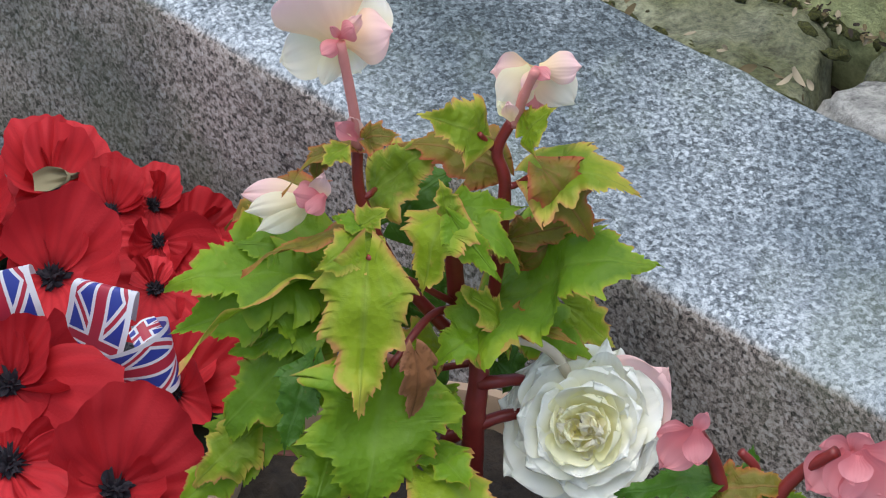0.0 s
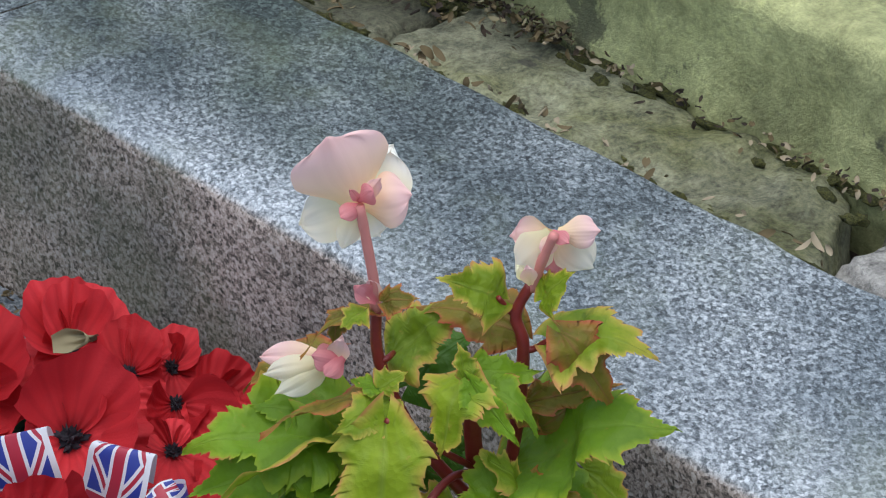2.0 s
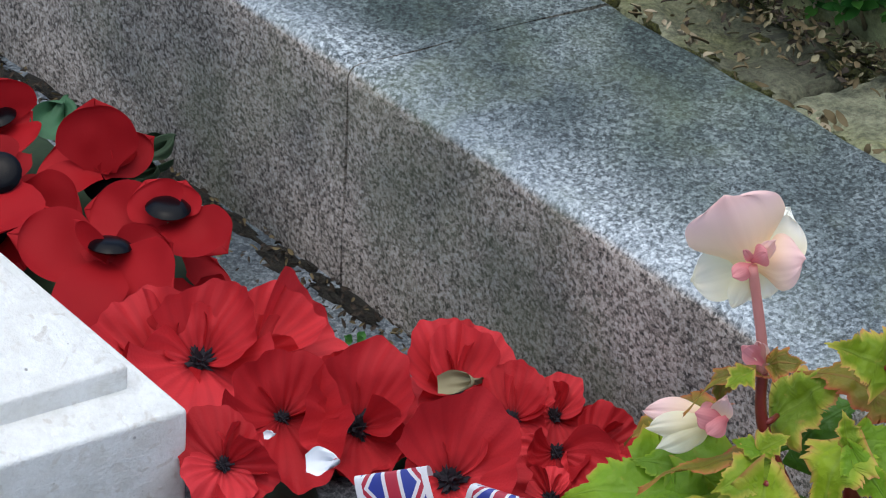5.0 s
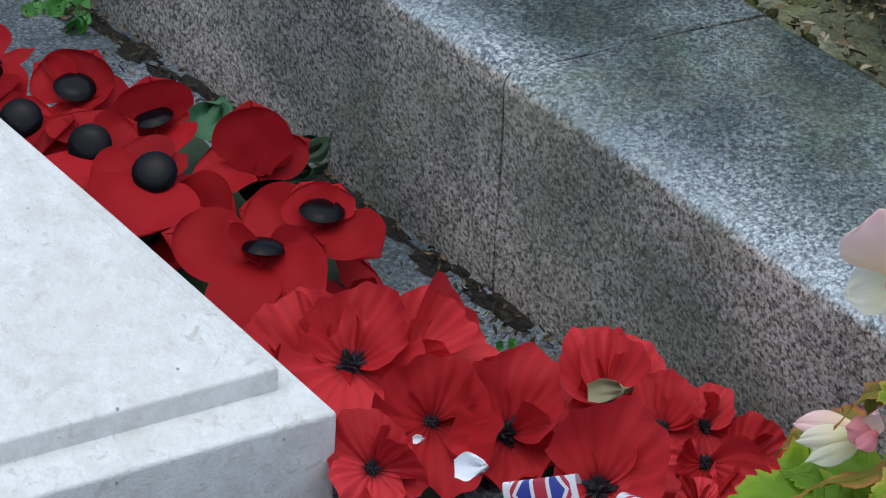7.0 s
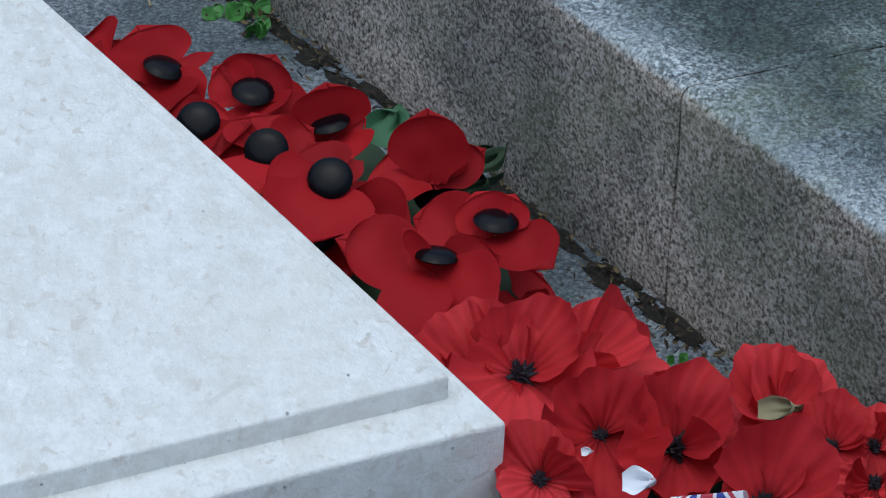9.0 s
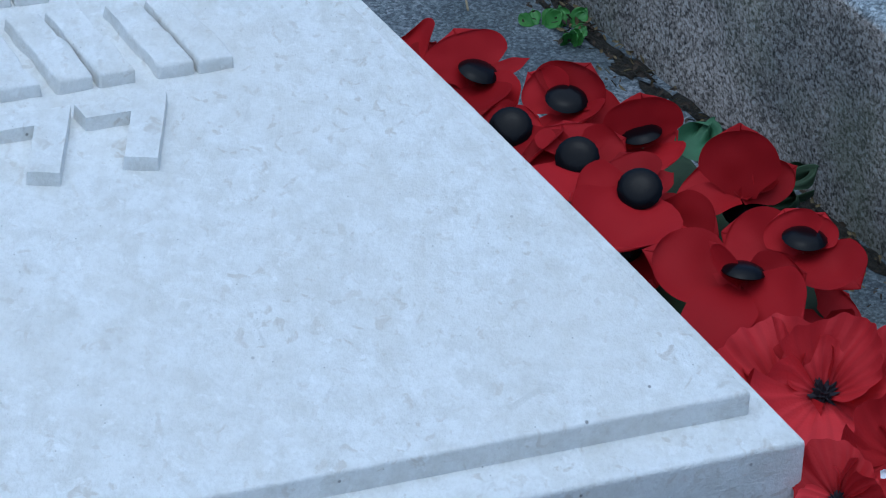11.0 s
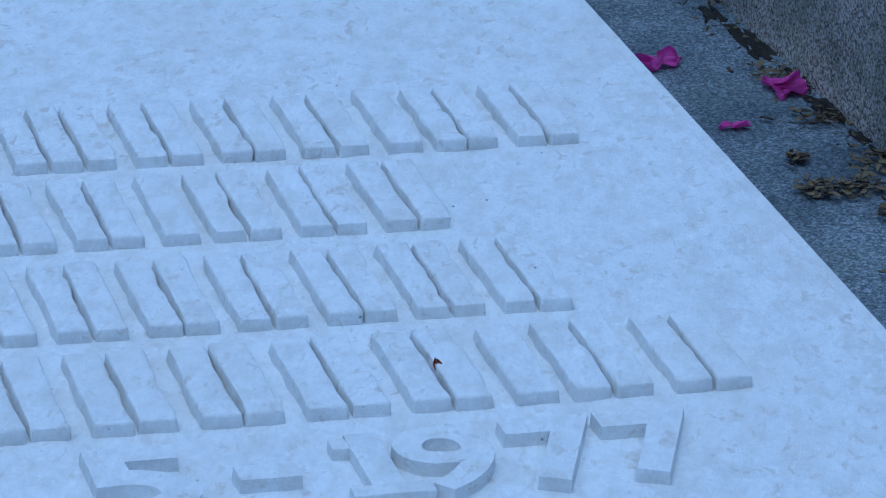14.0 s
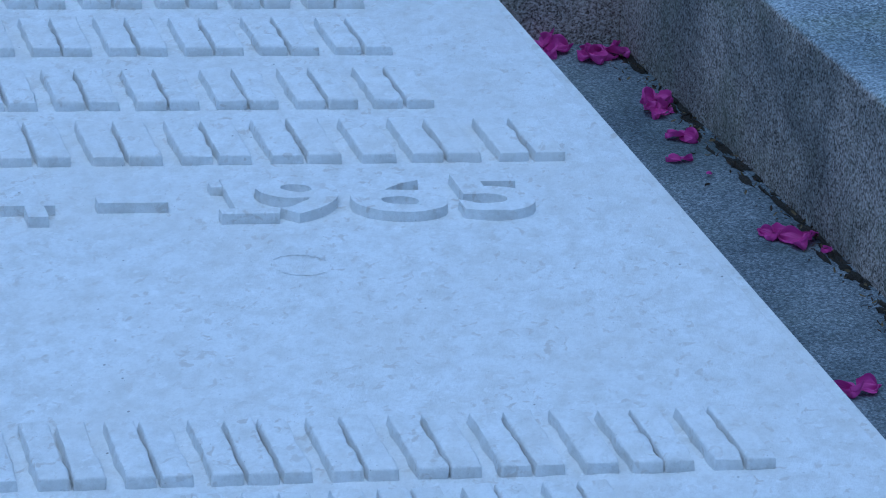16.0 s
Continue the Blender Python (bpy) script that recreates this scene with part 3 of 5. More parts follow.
def blob(x, y, z, rx, ry, rz, rough=0.15, scale=8.0, seed=0.0, cuts=3, bm=None):
    out = bm or bmesh.new()
    vs = bmesh.ops.create_icosphere(out, subdivisions=cuts, radius=1.0)["verts"]
    for v in vs:
        d = v.co.normalized()
        k = 1 + rough * noise.noise(d * scale * 0.2 + Vector((seed, 0, seed * 3))) + 0.35 * rough * noise.noise(d * scale + Vector((0, seed, 0)))
        v.co = Vector((x + rx * d.x * k, y + ry * d.y * k, z + rz * d.z * k))
    return out


def torus(cx, cy, cz, R, r, bumps, seed):
    bm = bmesh.new()
    rings = []
    for i in range(48):
        t = 2 * math.pi * i / 48
        ring = []
        for j in range(12):
            q = 2 * math.pi * j / 12
            rr = r * (1 + bumps * noise.noise(Vector((math.cos(t) * 4, math.sin(t) * 4, q + seed))))
            ring.append(bm.verts.new((cx + (R + rr * math.cos(q)) * math.cos(t), cy + (R + rr * math.cos(q)) * math.sin(t), cz + rr * math.sin(q))))
        rings.append(ring)
    for i in range(48):
        for j in range(12):
            bm.faces.new((rings[i][j], rings[(i + 1) % 48][j], rings[(i + 1) % 48][(j + 1) % 12], rings[i][(j + 1) % 12]))
    return bm


# ---- the stones, soil and shrub behind the kerb ----
def rock(x, y, z, rx, ry, rz, mat, seed, label, rough=0.35):
    bm = blob(0, 0, 0, rx, ry, rz, rough, 9, seed, 4)
    for v in bm.verts:  # flatten towards a block
        for i, r in enumerate((rx, ry, rz)):
            v.co[i] = max(-0.86 * r, min(0.86 * r, v.co[i]))
    worn(bm, 0.004, 30, seed)
    ob = link_mesh("rubble_stone", bm, mat, smooth=60)
    ob.matrix_basis = pose(x, y, z)
    return tagged(ob, label, "stone", "rubble stones beside the kerb")


def long_stone(x0, x1, y0, y1, z0, z1, mat, seed, name, label, category, shear=0.0):
    bm = divided(x0, x1, y0, y1, z0, z1, 0.014, 0.012, 0.010, 14, seed)
    worn(bm, 0.006, 42, seed + 2)
    worn(bm, 0.0025, 110, seed + 5)
    if shear:
        for v in bm.verts:
            v.co.y += shear * (v.co.x - x0) * max(0.0, 1 - (v.co.y - y0) / 0.2)
    ob = link_mesh(name, bm, mat, smooth=60)
    return tagged(ob, label, category, kind="structure")


long_stone(1.690, 1.806, 1.462, 1.90, 0.02, 0.152, MOSSY, 3, "border_stone", "mossy grey-green stone laid along the back of the kerb", "border stone", 0.6)
long_stone(1.690, 1.806, 1.915, 3.2, 0.02, 0.142, MOSSY, 6, "border_stone", "mossy stone half covered by dry leaf litter", "border stone")
long_stone(1.808, 1.99, 1.50, 3.2, 0.0, 0.248, EDGING, 9, "edging_stone", "pale yellow-green edging stone with dark lichen spots", "edging")
long_stone(1.815, 2.00, 0.7, 1.488, 0.0, 0.236, EDGING, 12, "edging_stone", "pale lichened edging stone", "edging")
bed = divided(1.68, 2.9, 0.2, 3.3, -0.02, 0.10, 0.06, 0.004, 0.012, 12, 4)
tagged(link_mesh("soil_bed", bed, SOIL, smooth=60), "dark soil bed behind the kerb", "soil", kind="structure")
bank = divided(1.992, 3.2, 0.2, 3.3, 0.0, 0.235, 0.08, 0.004, 0.02, 8, 2)
tagged(link_mesh("soil_bank", bank, SOIL, smooth=60), "raised soil under the shrub", "soil", kind="structure")
rock(1.752, 1.440, 0.112, 0.046, 0.050, 0.036, PALE, 2.0, "pale rounded rubble stone lying in the soil")
rock(1.815, 1.468, 0.122, 0.034, 0.032, 0.038, MOSSY, 5.0, "small mossy rubble stone wedged by the edging")
rock(1.735, 1.28, 0.115, 0.048, 0.060, 0.034, MOSSY, 7.0, "mossy rubble stone lying in the soil")


def scatter(name, label, count, place, sizes, mats, seed, flat=0.5):
    """Loose dry leaves and flakes, each a small curled blade."""
    rnd = random.Random(seed)
    bm = bmesh.new()
    for _ in range(count):
        x, y, z = place(rnd)
        size, turn, wid = rnd.uniform(*sizes), rnd.uniform(0, 6.283), rnd.uniform(0.35, 0.6)
        m = Matrix.Translation((x, y, z)) @ Euler((rnd.gauss(0, flat), rnd.gauss(0, flat), turn)).to_matrix().to_4x4()
        curl, mi, rows = rnd.uniform(-0.5, 0.7), rnd.randrange(len(mats)), []
        for j in range(6):
            v = j / 5
            hw = 0.5 * wid * math.sin(math.pi * (0.08 + 0.88 * v)) ** 0.8
            rows.append([bm.verts.new(m @ Vector((size * (v - 0.5), size * hw * u, size * (curl * (v - 0.5) ** 2 + 0.25 * u * u * wid)))) for u in (-1, 0, 1)])
        for a, b in zip(rows, rows[1:]):
            for i in range(2):
                bm.faces.new((a[i], a[i + 1], b[i + 1], b[i])).material_index = mi
    return tagged(link_mesh(name, bm, mats, smooth=180), label, "leaf litter", kind="stuff")


scatter("leaf_litter", "brown and straw-coloured dry leaves heaped on the mossy stones", 1500,
        lambda r: (lambda y: (1.80 - abs(r.gauss(0, 0.014 + 0.035 * max(0, min(1, (y - 1.8) / 0.25)))), y, 0.158 + r.uniform(0, 0.012)))(r.uniform(1.80, 2.5)), (0.004, 0.010), (DRY_LEAF, OLIVE_LEAF, SOIL, DRY_LEAF), 3)
scatter("leaf_litter", "pale dry leaf flakes caught along the back of the kerb", 70,
        lambda r: (1.682 + r.gauss(0, 0.005), r.uniform(1.45, 2.05), 0.166 + r.uniform(0, 0.008)), (0.006, 0.015), (DRY_LEAF, DRY_PALE), 4)
scatter("leaf_litter", "thin line of dry moss and leaf scraps on the mossy stone", 130,
        lambda r: (1.797 - abs(r.gauss(0, 0.012)), r.uniform(1.48, 1.85), 0.158 + r.uniform(0, 0.006)), (0.004, 0.009), (DRY_LEAF, SOIL, DRY_PALE), 5)


def foot_of_kerb(r):
    y = r.choice((r.uniform(1.9, 2.75), r.uniform(2.6, 4.6)))
    edge = 1.441 - 0.009 * max(0, y - 2.06)
    return edge - abs(r.gauss(0, 0.022)) - 0.004, y, ground_z(y) + 0.004 + r.uniform(0, 0.006)


def paving_heap(r):
    cx, cy, spread = r.choice(((1.343, 3.125, 0.007), (1.328, 3.050, 0.010), (1.350, 3.045, 0.012), (1.376, 3.050, 0.012), (1.340, 2.846, 0.010), (1.392, 2.985, 0.016), (1.410, 3.10, 0.016), (1.400, 3.22, 0.014), (1.405, 3.34, 0.014)))
    y = cy + r.gauss(0, spread)
    return cx + r.gauss(0, spread), y, ground_z(y) + 0.003 + r.uniform(0, 0.004)


scatter("leaf_litter", "brown leaf scraps and grit gathered along the foot of the kerb", 950, foot_of_kerb, (0.003, 0.008), (DRY_LEAF, SOIL, SOIL, SOIL, DRY_LEAF), 6)
scatter("leaf_litter", "dead leaves and scraps lying in small heaps on the paving", 420, paving_heap, (0.004, 0.013), (DRY_LEAF, SOIL, DRY_LEAF), 8, 0.16)


def cushion_look(name, dark, light):
    k = Mat(name, 0.95)
    a = k.noise(400, 4.0, 0.8)
    k.bump(a, 1.0, 0.004)
    return k.done(k.ramp(a, (0.35, dark), (0.7, light)))


MOSS = cushion_look("moss", (0.03, 0.034, 0.010), (0.16, 0.16, 0.035))
GRIT = cushion_look("damp_grit", (0.010, 0.009, 0.007), (0.05, 0.042, 0.026))


def cushions(name, label, category, mat, count, place, seed):
    """Low uneven cushions in the joints of the stones."""
    bm = bmesh.new()
    r = random.Random(seed)
    for _ in range(count):
        x, y, z, rx, ry, rz = place(r)
        blob(x, y, z, rx, ry, rz, 0.9, 9, r.uniform(0, 50), 2, bm)
    return tagged(link_mesh(name, bm, mat, smooth=180), label, category, kind="stuff")


def in_gutter(r):
    y = r.uniform(2.0, 4.64)
    return 1.441 - 0.009 * max(0, y - 2.06) - abs(r.gauss(0, 0.009)), y, ground_z(y), r.uniform(0.002, 0.008), r.uniform(0.008, 0.03), r.uniform(0.0008, 0.003)


def behind_kerb(r):
    y = r.uniform(1.45, 2.4)
    x, z = r.choice(((1.803 - abs(r.gauss(0, 0.014)), 0.151), (1.690 + abs(r.gauss(0, 0.008)), 0.149)))
    return x, y, z, r.uniform(0.002, 0.006), r.uniform(0.003, 0.012), r.uniform(0.0015, 0.004)


cushions("grit", "dark damp grit in the angle of kerb and paving", "grit", GRIT, 170, in_gutter, 12)
cushions("moss", "dark green moss in the joints of the stones", "moss", MOSS, 230, behind_kerb, 13)


def shrub_look(k):
    n = k.noise(60, 3.0, 0.6)
    isl = k.t.nodes.new("ShaderNodeNewGeometry").outputs["Random Per Island"]
    return k.mix(isl, (0.025, 0.105, 0.018), k.mix(n, (0.07, 0.22, 0.03), (0.13, 0.32, 0.05)))


SHRUB = sheet_material("shrub_leaf", shrub_look, 0.25, 0.35, 0.5)


def shrub(x, y, z, w, d, h, twigs, seed, label, fringe=0):
    """A low evergreen shrub: short twigs, each ending in a rosette of small oval leaves."""
    rnd = random.Random(seed)
    ob = tagged(empty("shrub", x, y, z), label, "shrub", "shrubs on the bank")
    leaves, wood = bmesh.new(), bmesh.new()
    for t in range(twigs + fringe):
        p = Vector((rnd.uniform(-0.5, 0.5) * w, rnd.uniform(-0.5, 0.5) * d, 0))
        q = (p.x / (0.5 * w)) ** 2 + (p.y / (0.5 * d)) ** 2
        p.z = h * (rnd.uniform(0.25, 1.0)) * max(0.12, 1 - 0.55 * q)
        p.z = max(p.z, 0.05)
        if x + p.x < 1.83 or t >= twigs:  # shoots that hang over the edging
            low = 0.040 - 0.22 * max(0.0, min(0.32, y + p.y - 1.66))
            p.x, p.z = rnd.uniform(1.775, 1.84) - x, rnd.uniform(low, low + 0.13)
        axis = Vector((p.x / w - 0.25 + rnd.gauss(0, 0.3), p.y / d * 0.6 + rnd.gauss(0, 0.3), 0.75)).normalized()
        bmesh.ops.create_cone(wood, cap_ends=True, segments=5, radius1=0.002, radius2=0.0012, depth=0.05,
                              matrix=Matrix.Translation(p - axis * 0.028) @ axis.to_track_quat("Z", "Y").to_matrix().to_4x4())
        side = axis.orthogonal().normalized()
        for k in range(11):
            turn = Matrix.Rotation(k * 2.4 + rnd.uniform(-0.3, 0.3), 3, axis)
            out = (turn @ side) * (0.45 + 0.05 * k) + axis * (0.9 - 0.06 * k)
            out.normalize()
            size, b = rnd.uniform(0.011, 0.018), p - axis * (0.0022 * k)
            s = out.cross(axis).normalized()
            n = s.cross(out)
            rows = []
            for j in range(5):
                v = j / 4
                hw = 0.29 * math.sin(math.pi * (0.06 + 0.90 * v)) ** 0.7
                rows.append([leaves.verts.new(b + size * (out * v + s * hw * u + n * (0.10 * u * u - 0.22 * v * v))) for u in (-1, 0, 1)])
            for a, c in zip(rows, rows[1:]):
                for i in range(2):
                    leaves.faces.new((a[i], a[i + 1], c[i + 1], c[i]))
    tagged(part("twigs", wood, TWIG, ob, "thin brown twigs", 180), kind="stuff")
    tagged(part("foliage", leaves, SHRUB, ob, "small glossy oval leaves", 180), kind="stuff")
    return ob


shrub(1.985, 2.00, 0.215, 0.46, 0.66, 0.17, 700, 21, "dense dark green evergreen shrub overhanging the edging", 420)
shrub(2.02, 2.64, 0.215, 0.46, 0.66, 0.19, 360, 22, "dense dark green evergreen shrub overhanging the edging")
shrub(2.20, 1.44, 0.215, 0.36, 0.40, 0.14, 200, 23, "low dark green evergreen shrub on the raised soil")


# ---- the wreaths ----
FACE = Vector((-0.42, -0.55, 0.72))
silk_wreath = tagged(empty("poppy_wreath", 1.285, 1.72, 0.0), "wreath of ribbed red silk poppies with a flag ribbon", "wreath", "memorial wreaths")
card_wreath = tagged(empty("poppy_wreath", 1.285, 2.20, 0.0), "wreath of smooth red card poppies with black centres", "wreath", "memorial wreaths")


def ring(parent, R, stretch):
    bm = torus(0, 0, 0.024, R, 0.024, 0.5, R * 50)
    for v in bm.verts:
        v.co.y *= stretch
    part("ring", bm, WREATH_GREEN, parent, "dark green wreath base", 180)


ring(silk_wreath, 0.085, 1.75)
ring(card_wreath, 0.045, 3.0)


def silk_poppy(c, seed, *petals):
    """A soft poppy: a black tufted heart under broad crinkled petals."""
    rnd = random.Random(seed)
    c = Vector(c)
    base = silk_wreath.matrix_basis.translation
    heart, big = bmesh.new(), (1.15 if seed in (2, 6, 11, 16, 17, 18, 19) else 0.6)
    for v in bmesh.ops.create_icosphere(heart, subdivisions=4, radius=1.0)["verts"]:
        spike = rnd.random() ** 3
        v.co = c - base + FACE * 0.001 + v.co * big * (0.0056 + 0.0075 * spike)
    ob = part("poppy", heart, BLACK_FLOSS, silk_wreath, "red silk poppy with a tufted black heart", 60)
    for i, (x, y, z, w) in enumerate(petals):
        bm = fan_petal(c - base, Vector((x, y, z)) - base, FACE, w * rnd.uniform(1.15, 1.4), rnd.uniform(-20, 20), rnd.uniform(0.45, 0.95), seed * 10 + i, rnd.uniform(-0.22, 0.18))
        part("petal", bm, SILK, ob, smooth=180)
    return ob


def card_poppy(c, seed, *petals, up=0.0, button=True):
    """A stiff poppy: smooth card petals held by a domed black button."""
    rnd = random.Random(seed)
    c = Vector(c)
    base = card_wreath.matrix_basis.translation
    tilt = (FACE.lerp(Vector((-0.06, -0.10, 1.0)), up) + Vector((rnd.gauss(0, 0.10), rnd.gauss(0, 0.10), 0))).normalized()
    bm = bmesh.new()
    prof = ((0.0, 0.0048), (0.005, 0.0046), (0.0100, 0.0040), (0.0135, 0.0022), (0.0158, 0.0), (0.014, -0.0016))
    rings = []
    m = Matrix.Translation(c - base + tilt * (0.011 if button else -0.02)) @ tilt.to_track_quat("Z", "Y").to_matrix().to_4x4()
    for r, h in prof[1:]:
        rings.append([bm.verts.new(m @ Vector(((r + (0.0004 if k % 2 and r > 0.012 else 0)) * math.cos(2 * math.pi * k / 36), r * math.sin(2 * math.pi * k / 36), h))) for k in range(36)])
    top = bm.verts.new(m @ Vector((0, 0, prof[0][1])))
    for k in range(36):
        bm.faces.new((top, rings[0][k], rings[0][(k + 1) % 36]))
    for a, b in zip(rings, rings[1:]):
        for k in range(36):
            bm.faces.new((a[k], b[k], b[(k + 1) % 36], a[(k + 1) % 36]))
    bm.normal_update()
    ob = part("poppy", bm, BLACK_PLASTIC, card_wreath, "red card poppy with a black button", 60)
    for i, (x, y, z, w) in enumerate(petals):
        b2 = petal(c - base, Vector((x, y, z)) - base, FACE, w * 1.1, rnd.uniform(-20, 20), rnd.uniform(0.1, 0.4), 0.002, 0.0, seed * 10 + i, 0.0, 0.36, rnd.uniform(-0.16, 0.10), 0.44, 0.4)
        part("petal", b2, CARD, ob, smooth=180)
    return ob


# the wreath of silk poppies
silk_poppy((1.205, 1.918, 0.068), 1, (1.197, 1.951, 0.107, 0.95), (1.186, 1.966, 0.085, 0.90), (1.212, 1.947, 0.091, 0.80), (1.178, 1.889, 0.068, 0.90))
silk_poppy((1.224, 1.903, 0.074), 2, (1.208, 1.937, 0.090, 0.95), (1.247, 1.900, 0.121, 0.80), (1.227, 1.910, 0.109, 0.90), (1.195, 1.841, 0.074, 0.90), (1.177, 1.881, 0.074, 0.90))
silk_poppy((1.263, 1.900, 0.066), 3, (1.298, 1.891, 0.104, 0.85), (1.322, 1.881, 0.074, 0.70), (1.278, 1.896, 0.092, 0.80), (1.266, 1.863, 0.066, 0.90))
silk_poppy((1.304, 1.846, 0.058), 4, (1.305, 1.858, 0.081, 1.00), (1.292, 1.873, 0.071, 0.90), (1.319, 1.851, 0.075, 0.90), (1.278, 1.827, 0.058, 1.00))
silk_poppy((1.227, 1.810, 0.078), 5, (1.227, 1.815, 0.121, 1.05), (1.254, 1.810, 0.098, 0.70), (1.194, 1.755, 0.078, 0.95), (1.205, 1.830, 0.079, 0.70))
silk_poppy((1.267, 1.784, 0.072), 6, (1.282, 1.779, 0.121, 0.95), (1.308, 1.774, 0.081, 0.80), (1.227, 1.749, 0.072, 0.90), (1.259, 1.810, 0.082, 0.80), (1.263, 1.740, 0.072, 0.80))
silk_poppy((1.157, 1.769, 0.085), 7, (1.153, 1.787, 0.115, 1.00), (1.184, 1.772, 0.095, 0.90), (1.133, 1.746, 0.085, 1.00), (1.171, 1.740, 0.084, 0.90), (1.144, 1.788, 0.091, 0.90))
silk_poppy((1.352, 1.793, 0.066), 8, (1.350, 1.813, 0.109, 0.85), (1.371, 1.796, 0.107, 0.85), (1.388, 1.787, 0.080, 0.80), (1.337, 1.822, 0.078, 0.90), (1.326, 1.784, 0.066, 0.90), (1.345, 1.769, 0.066, 0.80))
silk_poppy((1.367, 1.753, 0.064), 9, (1.372, 1.761, 0.096, 1.05), (1.392, 1.755, 0.078, 0.80), (1.353, 1.726, 0.064, 0.90), (1.360, 1.775, 0.071, 0.80))
silk_poppy((1.405, 1.758, 0.052), 10, (1.415, 1.764, 0.076, 1.00), (1.422, 1.753, 0.058, 0.90), (1.393, 1.726, 0.052, 1.00), (1.404, 1.776, 0.069, 0.80))
silk_poppy((1.277, 1.697, 0.074), 11, (1.299, 1.686, 0.125, 1.05), (1.289, 1.718, 0.106, 0.90), (1.270, 1.725, 0.081, 0.90), (1.257, 1.651, 0.074, 0.90), (1.322, 1.680, 0.078, 0.80), (1.243, 1.684, 0.074, 0.90))
silk_poppy((1.368, 1.707, 0.062), 12, (1.345, 1.690, 0.062, 0.90), (1.341, 1.709, 0.061, 0.90), (1.348, 1.658, 0.062, 0.90), (1.389, 1.676, 0.061, 0.80))
silk_poppy((1.393, 1.702, 0.056), 13, (1.416, 1.696, 0.080, 0.95), (1.420, 1.692, 0.060, 0.80), (1.376, 1.671, 0.056, 0.90), (1.379, 1.706, 0.055, 0.90))
silk_poppy((1.336, 1.670, 0.056), 14, (1.343, 1.685, 0.070, 0.90), (1.355, 1.666, 0.058, 0.90), (1.326, 1.692, 0.058, 1.00), (1.313, 1.632, 0.056, 1.00))
silk_poppy((1.261, 1.556, 0.066), 15, (1.287, 1.548, 0.101, 1.00), (1.276, 1.570, 0.095, 0.90), (1.244, 1.575, 0.067, 0.80), (1.245, 1.524, 0.066, 0.90), (1.301, 1.546, 0.071, 0.90))
silk_poppy((1.175, 1.604, 0.082), 16, (1.184, 1.602, 0.123, 0.75), (1.173, 1.621, 0.111, 0.90), (1.215, 1.577, 0.083, 0.62), (1.147, 1.526, 0.082, 1.10), (1.141, 1.583, 0.082, 1.00))
silk_poppy((1.220, 1.572, 0.070), 17, (1.201, 1.596, 0.071, 0.60), (1.215, 1.584, 0.071, 0.50), (1.234, 1.568, 0.072, 0.80), (1.201, 1.544, 0.070, 1.00))
silk_poppy((1.157, 1.483, 0.078), 18, (1.177, 1.473, 0.135, 1.10), (1.203, 1.475, 0.084, 0.80), (1.157, 1.504, 0.089, 0.80), (1.130, 1.454, 0.078, 1.00), (1.165, 1.449, 0.078, 0.90))
silk_poppy((1.131, 1.547, 0.074), 19, (1.162, 1.527, 0.075, 0.80), (1.139, 1.555, 0.090, 0.80), (1.124, 1.505, 0.074, 1.00), (1.119, 1.557, 0.074, 1.00), (1.150, 1.502, 0.074, 0.60))
silk_poppy((1.330, 1.597, 0.045), 20, (1.352, 1.596, 0.053, 1.10), (1.331, 1.567, 0.043, 1.00), (1.339, 1.612, 0.055, 0.90), (1.304, 1.565, 0.045, 1.00))
silk_poppy((1.359, 1.650, 0.046), 21, (1.377, 1.643, 0.050, 1.00), (1.347, 1.614, 0.046, 1.00), (1.338, 1.646, 0.045, 1.00))
# the wreath of card poppies
card_poppy((1.193, 2.460, 0.070), 22, (1.194, 2.498, 0.080, 1.30), (1.212, 2.475, 0.080, 1.00), (1.173, 2.443, 0.070, 1.00), up=1.00, button=False)
card_poppy((1.202, 2.385, 0.085), 23, (1.194, 2.410, 0.120, 1.45), (1.207, 2.334, 0.085, 0.85), (1.238, 2.372, 0.108, 0.34), (1.172, 2.399, 0.085, 0.90), (1.174, 2.335, 0.085, 1.00), up=1.00)
card_poppy((1.251, 2.332, 0.080), 24, (1.269, 2.337, 0.114, 1.45), (1.291, 2.316, 0.083, 0.70), (1.234, 2.362, 0.100, 0.90), (1.233, 2.291, 0.080, 1.30), up=1.00)
card_poppy((1.277, 2.258, 0.080), 25, (1.275, 2.265, 0.122, 1.30), (1.303, 2.253, 0.090, 0.80), (1.256, 2.278, 0.086, 0.75), (1.265, 2.212, 0.080, 1.10), up=1.00)
card_poppy((1.197, 2.311, 0.080), 26, (1.188, 2.339, 0.090, 1.00), (1.223, 2.317, 0.088, 1.00), (1.168, 2.251, 0.080, 1.10), up=0.00)
card_poppy((1.217, 2.243, 0.085), 27, (1.221, 2.275, 0.106, 1.35), (1.183, 2.268, 0.086, 1.00), (1.255, 2.246, 0.095, 0.90), (1.177, 2.177, 0.085, 1.00), up=0.00)
card_poppy((1.225, 2.164, 0.095), 28, (1.224, 2.197, 0.116, 1.05), (1.173, 2.167, 0.093, 1.05), (1.171, 2.105, 0.095, 0.90), (1.252, 2.169, 0.108, 0.70), up=0.00)
card_poppy((1.238, 2.169, 0.075), 29, (1.267, 2.123, 0.075, 0.85), (1.201, 2.119, 0.075, 0.90), (1.271, 2.163, 0.079, 0.80), up=0.00, button=False)
